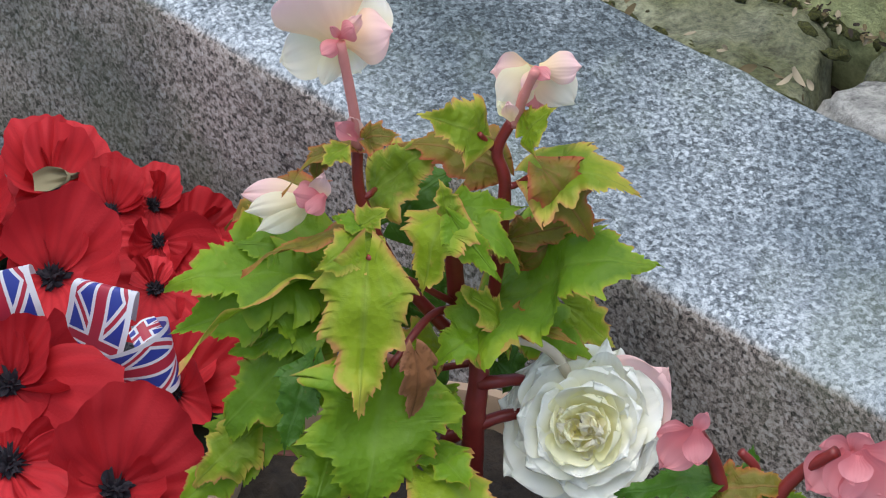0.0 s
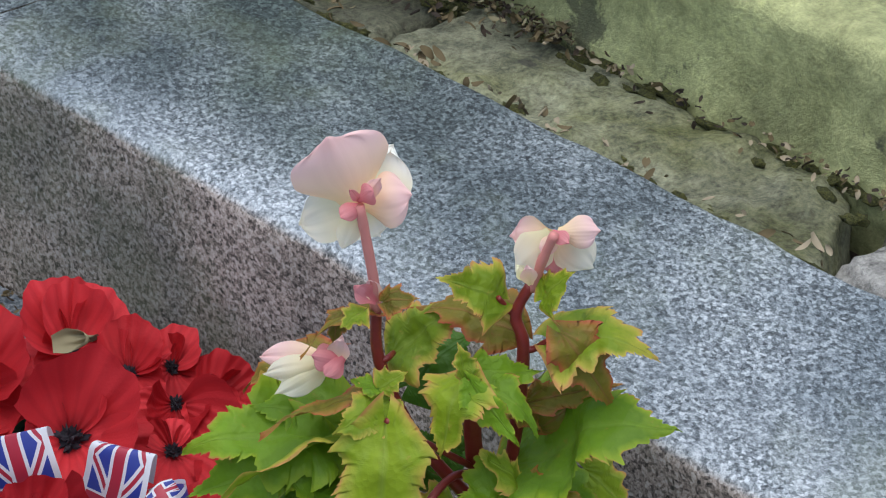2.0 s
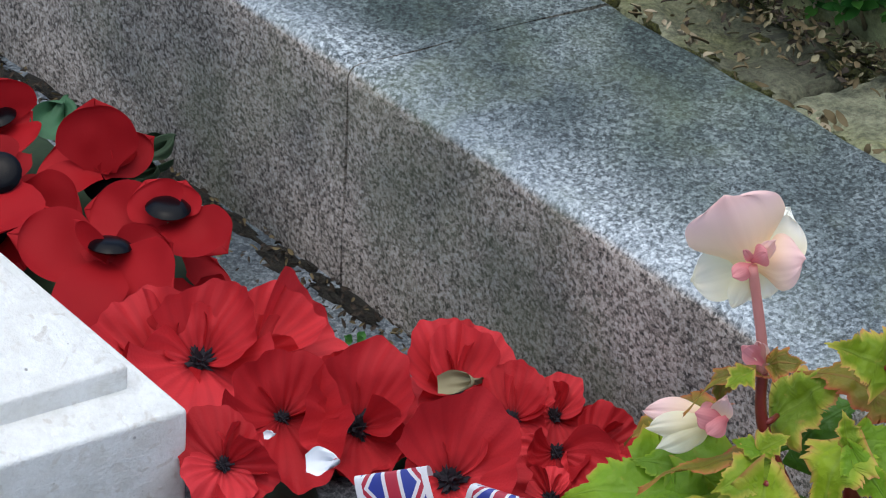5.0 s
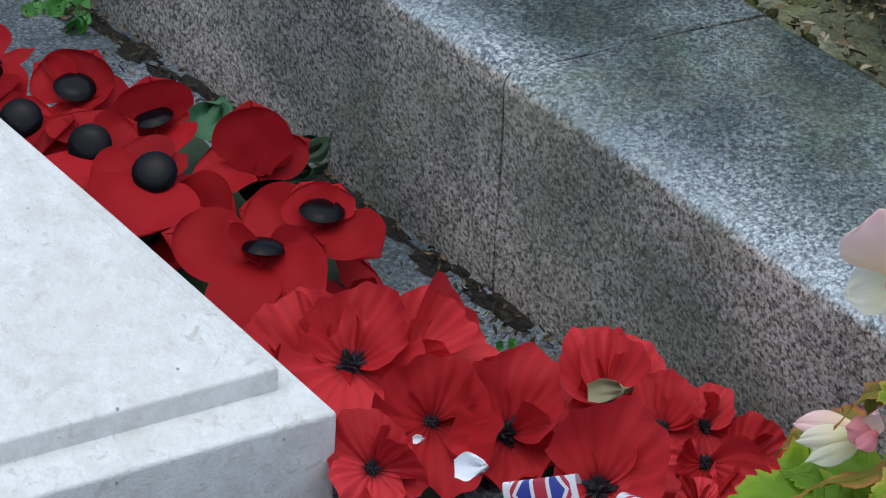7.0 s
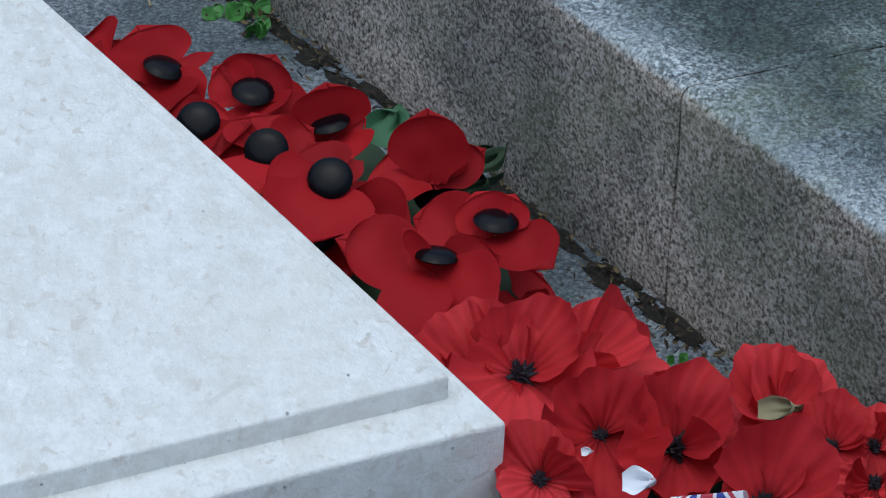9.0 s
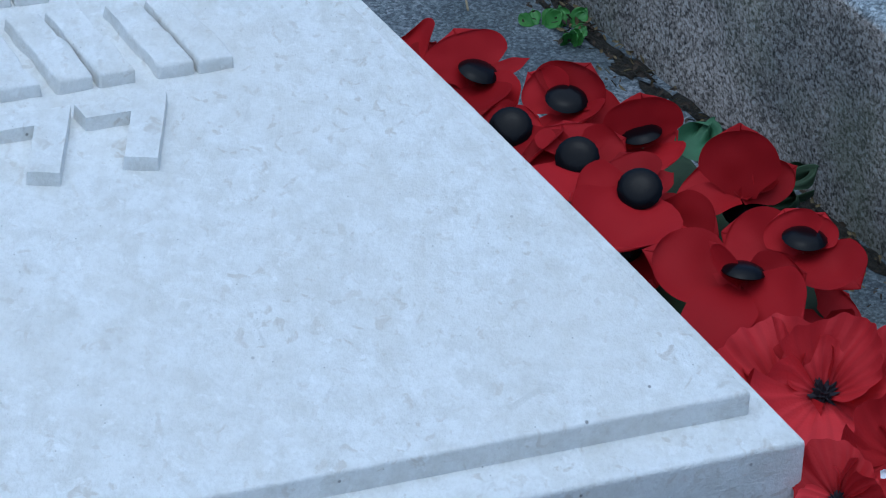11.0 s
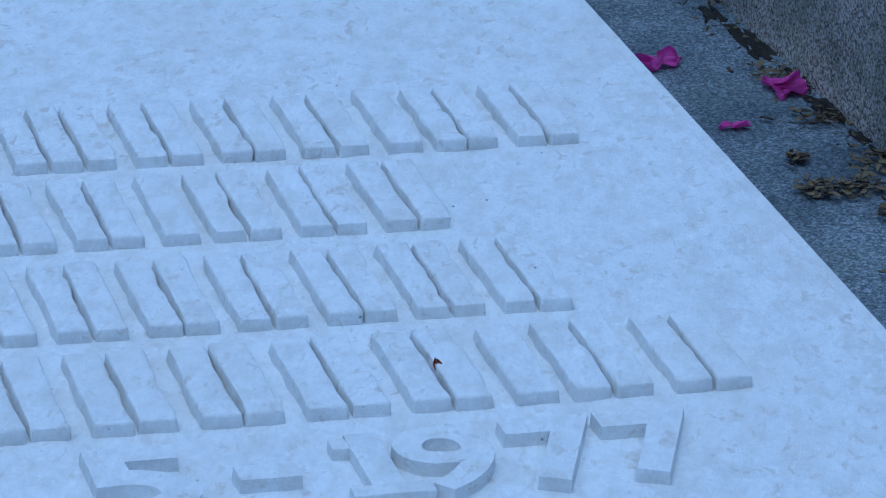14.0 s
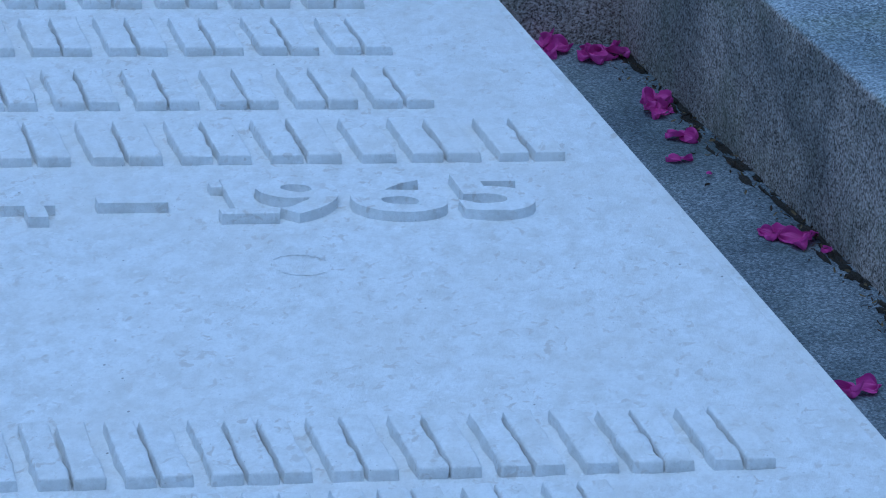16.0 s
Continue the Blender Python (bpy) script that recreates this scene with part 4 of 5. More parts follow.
card_poppy((1.300, 2.153, 0.085), 30, (1.294, 2.198, 0.102, 1.50), (1.302, 2.166, 0.138, 1.00), (1.343, 2.154, 0.102, 0.62), (1.250, 2.166, 0.084, 0.55), (1.331, 2.168, 0.099, 0.80), up=0.00, button=False)
card_poppy((1.306, 2.075, 0.080), 31, (1.263, 2.118, 0.084, 0.72), (1.327, 2.085, 0.102, 1.20), (1.317, 2.013, 0.080, 0.75), (1.299, 2.095, 0.105, 1.20), up=1.00)
card_poppy((1.239, 2.042, 0.082), 32, (1.287, 2.035, 0.087, 0.75), (1.247, 1.975, 0.082, 0.85), (1.185, 2.085, 0.095, 0.75), (1.210, 2.056, 0.081, 0.60), (1.172, 1.982, 0.082, 0.50), (1.217, 2.055, 0.114, 0.36), (1.259, 2.034, 0.090, 0.40), up=1.35)
card_poppy((1.308, 2.043, 0.045), 33, (1.336, 2.057, 0.051, 1.20), (1.279, 2.024, 0.045, 1.20), (1.302, 2.009, 0.045, 1.00), up=0.00, button=False)
card_poppy((1.212, 2.157, 0.060), 34, (1.198, 2.175, 0.061, 1.00), (1.207, 2.101, 0.060, 1.20), (1.246, 2.144, 0.061, 1.00), up=0.00)


def flag_look(k):
    """Printed ribbon: a red cross on white over red and white diagonals on blue, again and again, with white margins."""
    a = k.math("SUBTRACT", k.math("MULTIPLY", k.math("FRACT", k.attr("along")), 1.7), 0.85)
    q = k.math("SUBTRACT", k.attr("across"), 0.5)
    a, q = k.math("ABSOLUTE", a), k.math("ABSOLUTE", q)
    d = k.math("ABSOLUTE", k.math("SUBTRACT", k.math("MULTIPLY", a, 0.5), q))
    cross = k.math("MINIMUM", a, q)

    def under(v, lim):
        return k.math("LESS_THAN", v, lim)

    white, red, blue = (0.80, 0.80, 0.84), (0.46, 0.03, 0.06), (0.04, 0.06, 0.34)
    col = k.mix(under(d, 0.09), blue, white)
    col = k.mix(under(d, 0.034), col, red)
    col = k.mix(under(cross, 0.135), col, white)
    col = k.mix(under(cross, 0.085), col, red)
    return k.mix(k.math("GREATER_THAN", q, 0.41), col, white)


RIBBON = sheet_material("flag_ribbon", flag_look, 0.2, 0.35, 0.5)


def ribbon_loop(*sections):
    """A curl of ribbon through the given pairs of edge points."""
    base = silk_wreath.matrix_basis.translation
    left = smooth_path([Vector(a) - base for a, b in sections], 8)
    right = smooth_path([Vector(b) - base for a, b in sections], 8)
    bm = bmesh.new()
    la, lc = bm.verts.layers.float.new("along"), bm.verts.layers.float.new("across")
    rows, run = [], 0.35
    for i, (a, b) in enumerate(zip(left, right)):
        if i:
            run += 0.5 * ((a - left[i - 1]).length + (b - right[i - 1]).length) / (1.7 * 0.036)
        row = []
        for j in range(7):
            v = bm.verts.new(a.lerp(b, j / 6))
            v[la], v[lc] = run, j / 6
            row.append(v)
        rows.append(row)
    for r0, r1 in zip(rows, rows[1:]):
        for j in range(6):
            bm.faces.new((r0[j], r0[j + 1], r1[j + 1], r1[j]))
    return part("ribbon", bm, RIBBON, silk_wreath, "ribbon printed with red, white and blue crosses", 180)


ribbon_loop(((1.230, 1.629, 0.082), (1.237, 1.581, 0.080)), ((1.231, 1.622, 0.105), (1.243, 1.579, 0.104)), ((1.233, 1.620, 0.122), (1.252, 1.584, 0.122)), ((1.239, 1.621, 0.124), (1.257, 1.586, 0.124)), ((1.247, 1.625, 0.116), (1.260, 1.590, 0.115)), ((1.252, 1.631, 0.098), (1.263, 1.597, 0.096)))
ribbon_loop(((1.205, 1.572, 0.105), (1.214, 1.568, 0.080)), ((1.215, 1.555, 0.112), (1.222, 1.553, 0.082)), ((1.231, 1.547, 0.118), (1.233, 1.538, 0.084)), ((1.248, 1.551, 0.120), (1.244, 1.535, 0.086)), ((1.258, 1.561, 0.118), (1.257, 1.548, 0.086)), ((1.261, 1.578, 0.108), (1.264, 1.571, 0.080)), ((1.253, 1.589, 0.100), (1.257, 1.585, 0.076)))
ribbon_loop(((1.187, 1.657, 0.080), (1.229, 1.634, 0.080)), ((1.181, 1.656, 0.104), (1.224, 1.639, 0.104)), ((1.180, 1.662, 0.122), (1.225, 1.651, 0.122)), ((1.185, 1.667, 0.122), (1.229, 1.653, 0.122)), ((1.196, 1.675, 0.110), (1.237, 1.660, 0.110)))
ribbon_loop(((1.243, 1.579, 0.104), (1.241, 1.569, 0.098)), ((1.252, 1.578, 0.110), (1.250, 1.566, 0.104)), ((1.261, 1.577, 0.110), (1.263, 1.567, 0.104)))


def scrap(parent, name, mat, x, y, z, size, wid, turn, seed, label):
    """A loose leaf or torn scrap caught among the flowers."""
    base = parent.matrix_basis.translation
    b = Vector((x, y, z)) - base
    bm = petal(b, b + size * Vector((math.cos(turn), math.sin(turn), 0.25)), FACE, wid, 0, 0.5, 0.16, 0, seed, 0.2, 0.6, 0.0, 0.5, 4.0)
    return part(name, bm, mat, parent, label, 180)


scrap(silk_wreath, "dead_leaf", OLIVE_LEAF, 1.320, 1.772, 0.094, 0.027, 0.6, -0.75, 4, "dry straw-coloured leaf")
scrap(silk_wreath, "torn_card", WHITE_CARD, 1.186, 1.722, 0.102, 0.019, 0.9, -0.7, 5, "torn scrap of white card")
scrap(silk_wreath, "torn_card", WHITE_CARD, 1.188, 1.772, 0.096, 0.007, 0.9, -0.6, 6, "torn scrap of white card")
scrap(card_wreath, "green_leaf", GREEN_FELT, 1.302, 2.235, 0.078, 0.040, 0.9, 0.65, 7, "toothed green card leaf")
scrap(card_wreath, "green_leaf", WREATH_GREEN, 1.318, 2.178, 0.060, 0.045, 0.4, -0.35, 8, "dark green card leaf")
scrap(card_wreath, "green_leaf", WREATH_GREEN, 1.345, 2.200, 0.062, 0.040, 0.5, -0.1, 9, "dark green card leaf")


# ---- the potted begonia ----
def pot(x, y, r, h, label, mat=None):
    ob = tagged(empty("flower_pot", x, y, 0.0), label, "flower pot", "flower pots")
    prof = ((0.0, 0.0), (0.70 * r, 0.0), (0.74 * r, 0.004), (0.90 * r, h - 0.030), (0.98 * r, h - 0.027), (1.0 * r, h - 0.022), (1.0 * r, h - 0.004), (0.985 * r, h), (0.92 * r, h), (0.90 * r, h - 0.004), (0.86 * r, h - 0.030))
    bm = bmesh.new()
    n = 56
    rings = [[bm.verts.new((q * math.cos(2 * math.pi * k / n), q * math.sin(2 * math.pi * k / n), z)) for k in range(n)] for q, z in prof[1:]]
    for a, b in zip(rings, rings[1:]):
        for k in range(n):
            bm.faces.new((a[k], a[(k + 1) % n], b[(k + 1) % n], b[k]))
    bm.faces.new(rings[0][::-1])
    part("body", bm, mat or TERRACOTTA, ob, "", 50)
    bm = bmesh.new()
    bmesh.ops.create_grid(bm, x_segments=26, y_segments=26, size=1.0)
    for v in bm.verts:
        u, w = v.co.x, v.co.y  # square to disc
        v.co = Vector((u * math.sqrt(1 - w * w / 2), w * math.sqrt(1 - u * u / 2), 0)) * 0.875 * r
        v.co.z = h - 0.020 + 0.006 * noise.noise(v.co * 90) + 0.004 * noise.noise(v.co * 250)
    part("soil", bm, SOIL, ob, "dark potting soil", 180)
    return ob


pot(1.262, 1.345, 0.118, 0.106, "pale terracotta flower pot standing on the paving")
begonia = tagged(empty("begonia", 1.29, 1.35, 0.10, -43.4), "tuberous begonia with jagged green leaves and red stems", "potted plant")
PLANT_FACE = Vector((0.0, -0.56, 0.83))


def begonia_stem(mat, r0, r1, *points):
    part("stem", tube(points, r0, r1, 10, 0.12), mat, begonia, "fleshy reddish stem", 180)


def begonia_leaf(base, tip, width, mat, roll, droop, fold, seed):
    rnd = random.Random(seed + 900)
    part("leaf", jagged_leaf(base, tip, PLANT_FACE, 1.12 * width, roll + rnd.uniform(-20, 20), droop * rnd.uniform(0.7, 1.6), fold * rnd.uniform(0.6, 1.8), seed), mat, begonia, "", 180)


def begonia_flower(label):
    ob = new("flower")
    ob.parent = begonia
    return tagged(ob, label)


def flower_petal(blossom, base, tip, width, mat, seed, **shape):
    shape.setdefault("cup", 0.3)
    part("petal", petal(base, tip, Vector((0, -0.85, 0.5)), width, ruffle=0.025, seed=seed, **shape), mat, blossom, "", 180)


begonia_stem(STEM_RED, 0.0068, 0.0048, (0.013, -0.000, -0.001), (0.013, -0.010, 0.047), (0.014, -0.005, 0.080), (0.002, -0.000, 0.113), (-0.003, -0.015, 0.161))
begonia_stem(STEM_RED, 0.004, 0.003, (0.001, -0.000, 0.091), (-0.033, -0.000, 0.133), (-0.053, -0.000, 0.178), (-0.056, 0.000, 0.211))
begonia_stem(STEM_PINK, 0.0033, 0.0026, (-0.056, -0.000, 0.210), (-0.058, -0.005, 0.233), (-0.066, -0.010, 0.277))
begonia_stem(STEM_RED, 0.0042, 0.003, (0.015, 0.010, 0.071), (0.022, 0.010, 0.130), (0.024, 0.000, 0.189), (0.019, 0.000, 0.210), (0.026, -0.000, 0.229))
begonia_stem(STEM_PINK, 0.003, 0.0026, (0.027, -0.000, 0.226), (0.031, -0.005, 0.245), (0.037, -0.010, 0.265))
begonia_stem(STEM_RED, 0.0022, 0.0016, (0.024, 0.000, 0.189), (0.030, 0.000, 0.190), (0.039, -0.005, 0.200))
begonia_stem(STEM_RED, 0.0021, 0.0015, (0.021, -0.000, 0.208), (0.015, 0.000, 0.213), (0.009, -0.005, 0.223))
begonia_stem(STEM_RED, 0.0021, 0.0015, (-0.053, -0.000, 0.178), (-0.049, 0.000, 0.180), (-0.046, 0.010, 0.178))
begonia_stem(STEM_PALE, 0.0034, 0.003, (0.015, -0.010, 0.084), (0.028, -0.016, 0.101), (0.042, -0.012, 0.099), (0.056, -0.004, 0.086), (0.066, 0.002, 0.066))
begonia_stem(STEM_RED, 0.004, 0.003, (0.014, -0.010, 0.069), (0.025, -0.010, 0.071), (0.040, 0.000, 0.066), (0.062, 0.004, 0.055))
begonia_stem(STEM_RED, 0.0045, 0.003, (-0.002, -0.000, 0.026), (0.013, -0.010, 0.041), (0.032, -0.006, 0.047), (0.062, 0.004, 0.045))
begonia_stem(STEM_RED, 0.0026, 0.002, (0.002, -0.000, 0.111), (-0.014, -0.020, 0.117), (-0.034, -0.050, 0.103))
begonia_stem(STEM_RED, 0.0026, 0.002, (0.002, -0.000, 0.111), (0.010, -0.000, 0.119), (0.018, 0.010, 0.110))
begonia_stem(STEM_PINK, 0.0035, 0.0025, (-0.032, -0.000, 0.075), (-0.066, -0.020, 0.101), (-0.080, -0.010, 0.115))
begonia_stem(STEM_PINK, 0.003, 0.0025, (-0.061, -0.020, 0.031), (-0.086, -0.030, 0.033), (-0.111, -0.030, 0.035))
begonia_stem(STEM_RED, 0.0021, 0.0015, (0.014, -0.000, 0.077), (-0.031, -0.000, 0.068), (-0.075, -0.050, 0.104))
begonia_stem(STEM_RED, 0.0021, 0.0015, (0.002, -0.000, 0.113), (-0.022, -0.030, 0.144), (-0.048, -0.040, 0.165))
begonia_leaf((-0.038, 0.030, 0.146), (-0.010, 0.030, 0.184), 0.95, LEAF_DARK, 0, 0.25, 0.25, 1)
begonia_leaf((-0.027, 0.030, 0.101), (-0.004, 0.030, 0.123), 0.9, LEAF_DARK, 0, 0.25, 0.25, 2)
begonia_leaf((-0.078, 0.030, 0.167), (-0.133, 0.030, 0.156), 0.45, LEAF_RED, 40, 0.25, 0.25, 3)
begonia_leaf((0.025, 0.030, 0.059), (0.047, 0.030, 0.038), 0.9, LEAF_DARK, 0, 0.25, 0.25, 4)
begonia_leaf((0.061, 0.020, 0.104), (0.092, 0.010, 0.085), 0.7, LEAF_LIME, 0, 0.25, 0.25, 5)
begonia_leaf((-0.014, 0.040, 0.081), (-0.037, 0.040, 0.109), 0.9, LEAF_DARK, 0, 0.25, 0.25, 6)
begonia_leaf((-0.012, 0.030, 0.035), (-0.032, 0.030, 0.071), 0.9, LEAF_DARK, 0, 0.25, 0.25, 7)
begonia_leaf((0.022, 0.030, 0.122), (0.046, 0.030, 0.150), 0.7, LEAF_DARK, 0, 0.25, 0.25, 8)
begonia_leaf((0.017, 0.010, 0.110), (0.094, -0.030, 0.173), 0.85, LEAF_GREEN, 0, 0.12, 0.18, 9)
begonia_leaf((0.026, 0.015, 0.103), (0.076, -0.010, 0.095), 0.6, LEAF_GREEN, 0, 0.25, 0.25, 10)
begonia_leaf((-0.047, 0.020, 0.171), (-0.018, 0.010, 0.210), 0.8, LEAF_LIME, 0, 0.25, 0.25, 11)
begonia_leaf((0.021, 0.010, 0.193), (-0.026, 0.010, 0.218), 0.62, LEAF_RED, 0, 0.3, 0.25, 12)
begonia_leaf((0.011, -0.000, 0.219), (-0.013, -0.020, 0.243), 0.85, LEAF_LIME, 0, 0.3, 0.25, 13)
begonia_leaf((0.032, -0.010, 0.225), (0.039, -0.020, 0.248), 1.0, LEAF_LIME, 0, 0.25, 0.25, 14)
begonia_leaf((0.037, 0.000, 0.196), (0.079, -0.020, 0.219), 0.95, LEAF_LIME, 0, 0.35, 0.1, 15)
begonia_leaf((0.043, -0.010, 0.206), (0.077, -0.030, 0.177), 0.62, LEAF_RED, 0, 0.3, 0.25, 16)
begonia_leaf((-0.055, -0.000, 0.207), (-0.094, -0.010, 0.211), 0.4, LEAF_RED, 30, 0.4, 0.25, 17)
begonia_leaf((-0.073, 0.000, 0.208), (-0.081, -0.010, 0.194), 0.8, LEAF_RED, 0, 0.25, 0.25, 18)
begonia_leaf((-0.052, -0.010, 0.220), (-0.038, -0.020, 0.231), 0.8, LEAF_RED, 0, 0.25, 0.25, 19)
begonia_leaf((-0.062, -0.010, 0.214), (-0.074, -0.020, 0.211), 0.9, LEAF_LIME, 0, 0.25, 0.25, 20)
begonia_leaf((-0.004, -0.020, 0.184), (-0.024, -0.050, 0.157), 0.85, LEAF_LIME, 0, 0.25, 0.25, 21)
begonia_leaf((-0.004, -0.020, 0.183), (0.035, -0.040, 0.174), 0.62, LEAF_GREEN, 0, 0.25, 0.25, 22)
begonia_leaf((-0.004, -0.030, 0.185), (0.024, -0.050, 0.159), 0.42, LEAF_GREEN, 0, 0.25, 0.25, 23)
begonia_leaf((-0.002, -0.020, 0.184), (0.037, -0.010, 0.187), 0.5, LEAF_GREEN, 0, 0.25, 0.25, 24)
begonia_leaf((-0.007, -0.030, 0.187), (-0.009, -0.030, 0.206), 0.7, LEAF_LIME, 0, 0.25, 0.25, 25)
begonia_leaf((-0.052, -0.020, 0.173), (-0.040, -0.020, 0.184), 0.95, LEAF_LIME, 0, 0.25, 0.25, 26)
begonia_leaf((-0.052, -0.020, 0.172), (-0.067, -0.020, 0.179), 0.8, LEAF_GREEN, 0, 0.25, 0.25, 27)
begonia_leaf((-0.047, -0.020, 0.165), (-0.069, -0.050, 0.170), 0.9, LEAF_LIME, 0, 0.25, 0.25, 28)
begonia_leaf((-0.052, -0.010, 0.158), (-0.114, -0.030, 0.164), 0.34, LEAF_RED, 50, 0.25, 0.25, 29)
begonia_leaf((0.029, 0.010, 0.150), (0.071, -0.000, 0.172), 0.36, LEAF_RED, 0, 0.25, 0.25, 30)
begonia_leaf((0.036, 0.010, 0.136), (0.068, -0.000, 0.170), 0.4, LEAF_RED, 30, 0.25, 0.25, 31)
begonia_leaf((0.018, 0.010, 0.151), (0.037, 0.000, 0.140), 0.7, LEAF_RED, 0, 0.25, 0.25, 32)
begonia_leaf((-0.067, -0.000, 0.135), (-0.155, -0.020, 0.140), 0.72, LEAF_GREEN, 0, 0.2, 0.25, 33)
begonia_leaf((-0.077, 0.010, 0.134), (-0.118, -0.000, 0.151), 0.8, LEAF_GREEN, 0, 0.25, 0.25, 34)
begonia_leaf((-0.066, -0.020, 0.135), (-0.151, -0.040, 0.136), 0.36, LEAF_LIME, 50, 0.25, 0.25, 35)
begonia_leaf((-0.076, -0.010, 0.123), (-0.153, -0.030, 0.114), 0.52, LEAF_GREEN, 0, 0.25, 0.25, 36)
begonia_leaf((-0.071, -0.020, 0.115), (-0.124, -0.030, 0.104), 0.6, LEAF_GREEN, 0, 0.25, 0.25, 37)
begonia_leaf((-0.048, -0.040, 0.165), (-0.049, -0.090, 0.094), 0.54, LEAF_LIME, 0, 0.1, 0.25, 38)
begonia_leaf((-0.048, -0.030, 0.154), (-0.061, -0.020, 0.168), 0.9, LEAF_GREEN, 0, 0.25, 0.25, 39)
begonia_leaf((0.025, -0.020, 0.115), (-0.009, -0.050, 0.110), 0.8, LEAF_GREEN, 0, 0.25, 0.25, 40)
begonia_leaf((0.025, -0.020, 0.115), (0.058, -0.040, 0.127), 0.42, LEAF_RED, 0, 0.25, 0.25, 41)
begonia_leaf((0.026, -0.020, 0.116), (0.010, -0.030, 0.145), 0.8, LEAF_LIME, 0, 0.25, 0.25, 42)
begonia_leaf((-0.007, -0.000, 0.084), (-0.026, -0.020, 0.106), 0.8, LEAF_LIME, 0, 0.25, 0.25, 43)
begonia_leaf((-0.034, -0.050, 0.103), (-0.043, -0.100, 0.033), 0.95, LEAF_GREEN, 0, 0.12, 0.15, 44)
begonia_leaf((-0.062, -0.020, 0.083), (-0.049, -0.030, 0.071), 0.9, LEAF_GREEN, 0, 0.25, 0.25, 45)
begonia_leaf((-0.021, -0.060, 0.120), (-0.009, -0.080, 0.090), 0.55, LEAF_BROWN, 0, 0.6, 0.25, 46)
begonia_leaf((-0.011, -0.030, 0.077), (0.008, -0.050, 0.064), 0.7, LEAF_GREEN, 0, 0.25, 0.25, 47)
begonia_leaf((-0.075, -0.020, 0.098), (-0.139, -0.050, 0.056), 0.55, LEAF_GREEN, 0, 0.25, 0.25, 48)
begonia_leaf((-0.091, -0.020, 0.063), (-0.155, -0.050, 0.011), 0.52, LEAF_GREEN, 15, 0.25, 0.25, 49)
begonia_leaf((-0.108, -0.030, 0.046), (-0.143, -0.050, 0.021), 0.6, LEAF_LIME, 0, 0.25, 0.25, 50)
begonia_leaf((-0.075, -0.050, 0.104), (-0.093, -0.080, 0.065), 0.45, LEAF_DARK, 0, 0.25, 0.25, 51)
begonia_leaf((-0.060, -0.060, 0.066), (-0.075, -0.090, 0.025), 0.8, LEAF_GREEN, 0, 0.25, 0.25, 52)
begonia_leaf((-0.014, -0.060, 0.045), (0.034, -0.090, 0.039), 0.85, LEAF_LIME, 0, 0.25, 0.25, 53)
begonia_leaf((-0.008, -0.050, 0.049), (0.011, -0.080, 0.052), 0.7, LEAF_GREEN, 0, 0.25, 0.25, 54)
begonia_leaf((-0.033, -0.020, 0.029), (-0.008, -0.030, 0.040), 0.8, LEAF_RED, 0, 0.25, 0.25, 55)
blossom = begonia_flower('pale pink begonia flower seen from behind')
flower_petal(blossom, (-0.064, 0.012, 0.267), (-0.050, 0.020, 0.298), 1.05, PETAL_WHITE, 56)
flower_petal(blossom, (-0.066, 0.012, 0.266), (-0.055, 0.014, 0.247), 1.15, PETAL_WHITE, 57)
flower_petal(blossom, (-0.067, 0.004, 0.270), (-0.098, 0.008, 0.254), 0.85, PETAL_CREAM, 58, point=0.3)
flower_petal(blossom, (-0.067, 0.000, 0.273), (-0.084, -0.004, 0.314), 1.3, PETAL_PINK, 59, cup=-0.35)
flower_petal(blossom, (-0.066, 0.000, 0.273), (-0.039, -0.006, 0.282), 1.0, PETAL_PINK, 60, cup=-0.4)
flower_petal(blossom, (-0.067, -0.004, 0.272), (-0.075, -0.010, 0.251), 0.55, PETAL_CREAM, 61, cup=-0.3)
flower_petal(blossom, (-0.067, -0.006, 0.275), (-0.055, -0.010, 0.294), 0.4, PETAL_PINK, 62, cup=-0.4)
flower_petal(blossom, (-0.065, -0.008, 0.277), (-0.076, -0.016, 0.273), 0.75, PETAL_ROSE, 63, cup=-0.5)
flower_petal(blossom, (-0.067, -0.008, 0.279), (-0.059, -0.016, 0.289), 0.8, PETAL_ROSE, 64, cup=-0.5)
flower_petal(blossom, (-0.066, -0.008, 0.278), (-0.071, -0.016, 0.289), 0.35, PETAL_ROSE, 65)
blossom = begonia_flower('half-open cream and pink begonia flower')
flower_petal(blossom, (0.037, 0.010, 0.254), (0.014, 0.012, 0.251), 0.9, PETAL_PINK, 66)
flower_petal(blossom, (0.035, -0.000, 0.261), (0.018, -0.004, 0.239), 0.8, PETAL_CREAM, 67, cup=-0.4)
flower_petal(blossom, (0.038, 0.008, 0.256), (0.039, 0.004, 0.233), 1.0, PETAL_ROSE, 68)
flower_petal(blossom, (0.038, 0.004, 0.259), (0.059, -0.000, 0.241), 0.9, PETAL_CREAM, 69, cup=-0.3)
flower_petal(blossom, (0.039, -0.000, 0.261), (0.061, -0.006, 0.266), 0.8, PETAL_PINK, 70, cup=-0.4)
flower_petal(blossom, (0.038, -0.004, 0.263), (0.031, -0.008, 0.250), 0.6, PETAL_PINK, 71, cup=-0.4)
flower_petal(blossom, (0.036, -0.006, 0.265), (0.045, -0.012, 0.261), 0.7, PETAL_ROSE, 72, cup=-0.4)
flower_petal(blossom, (0.025, -0.010, 0.236), (0.018, -0.012, 0.247), 0.6, PETAL_YELLOW, 73)
flower_petal(blossom, (0.026, -0.010, 0.234), (0.023, -0.014, 0.248), 0.6, PETAL_PINK, 74)
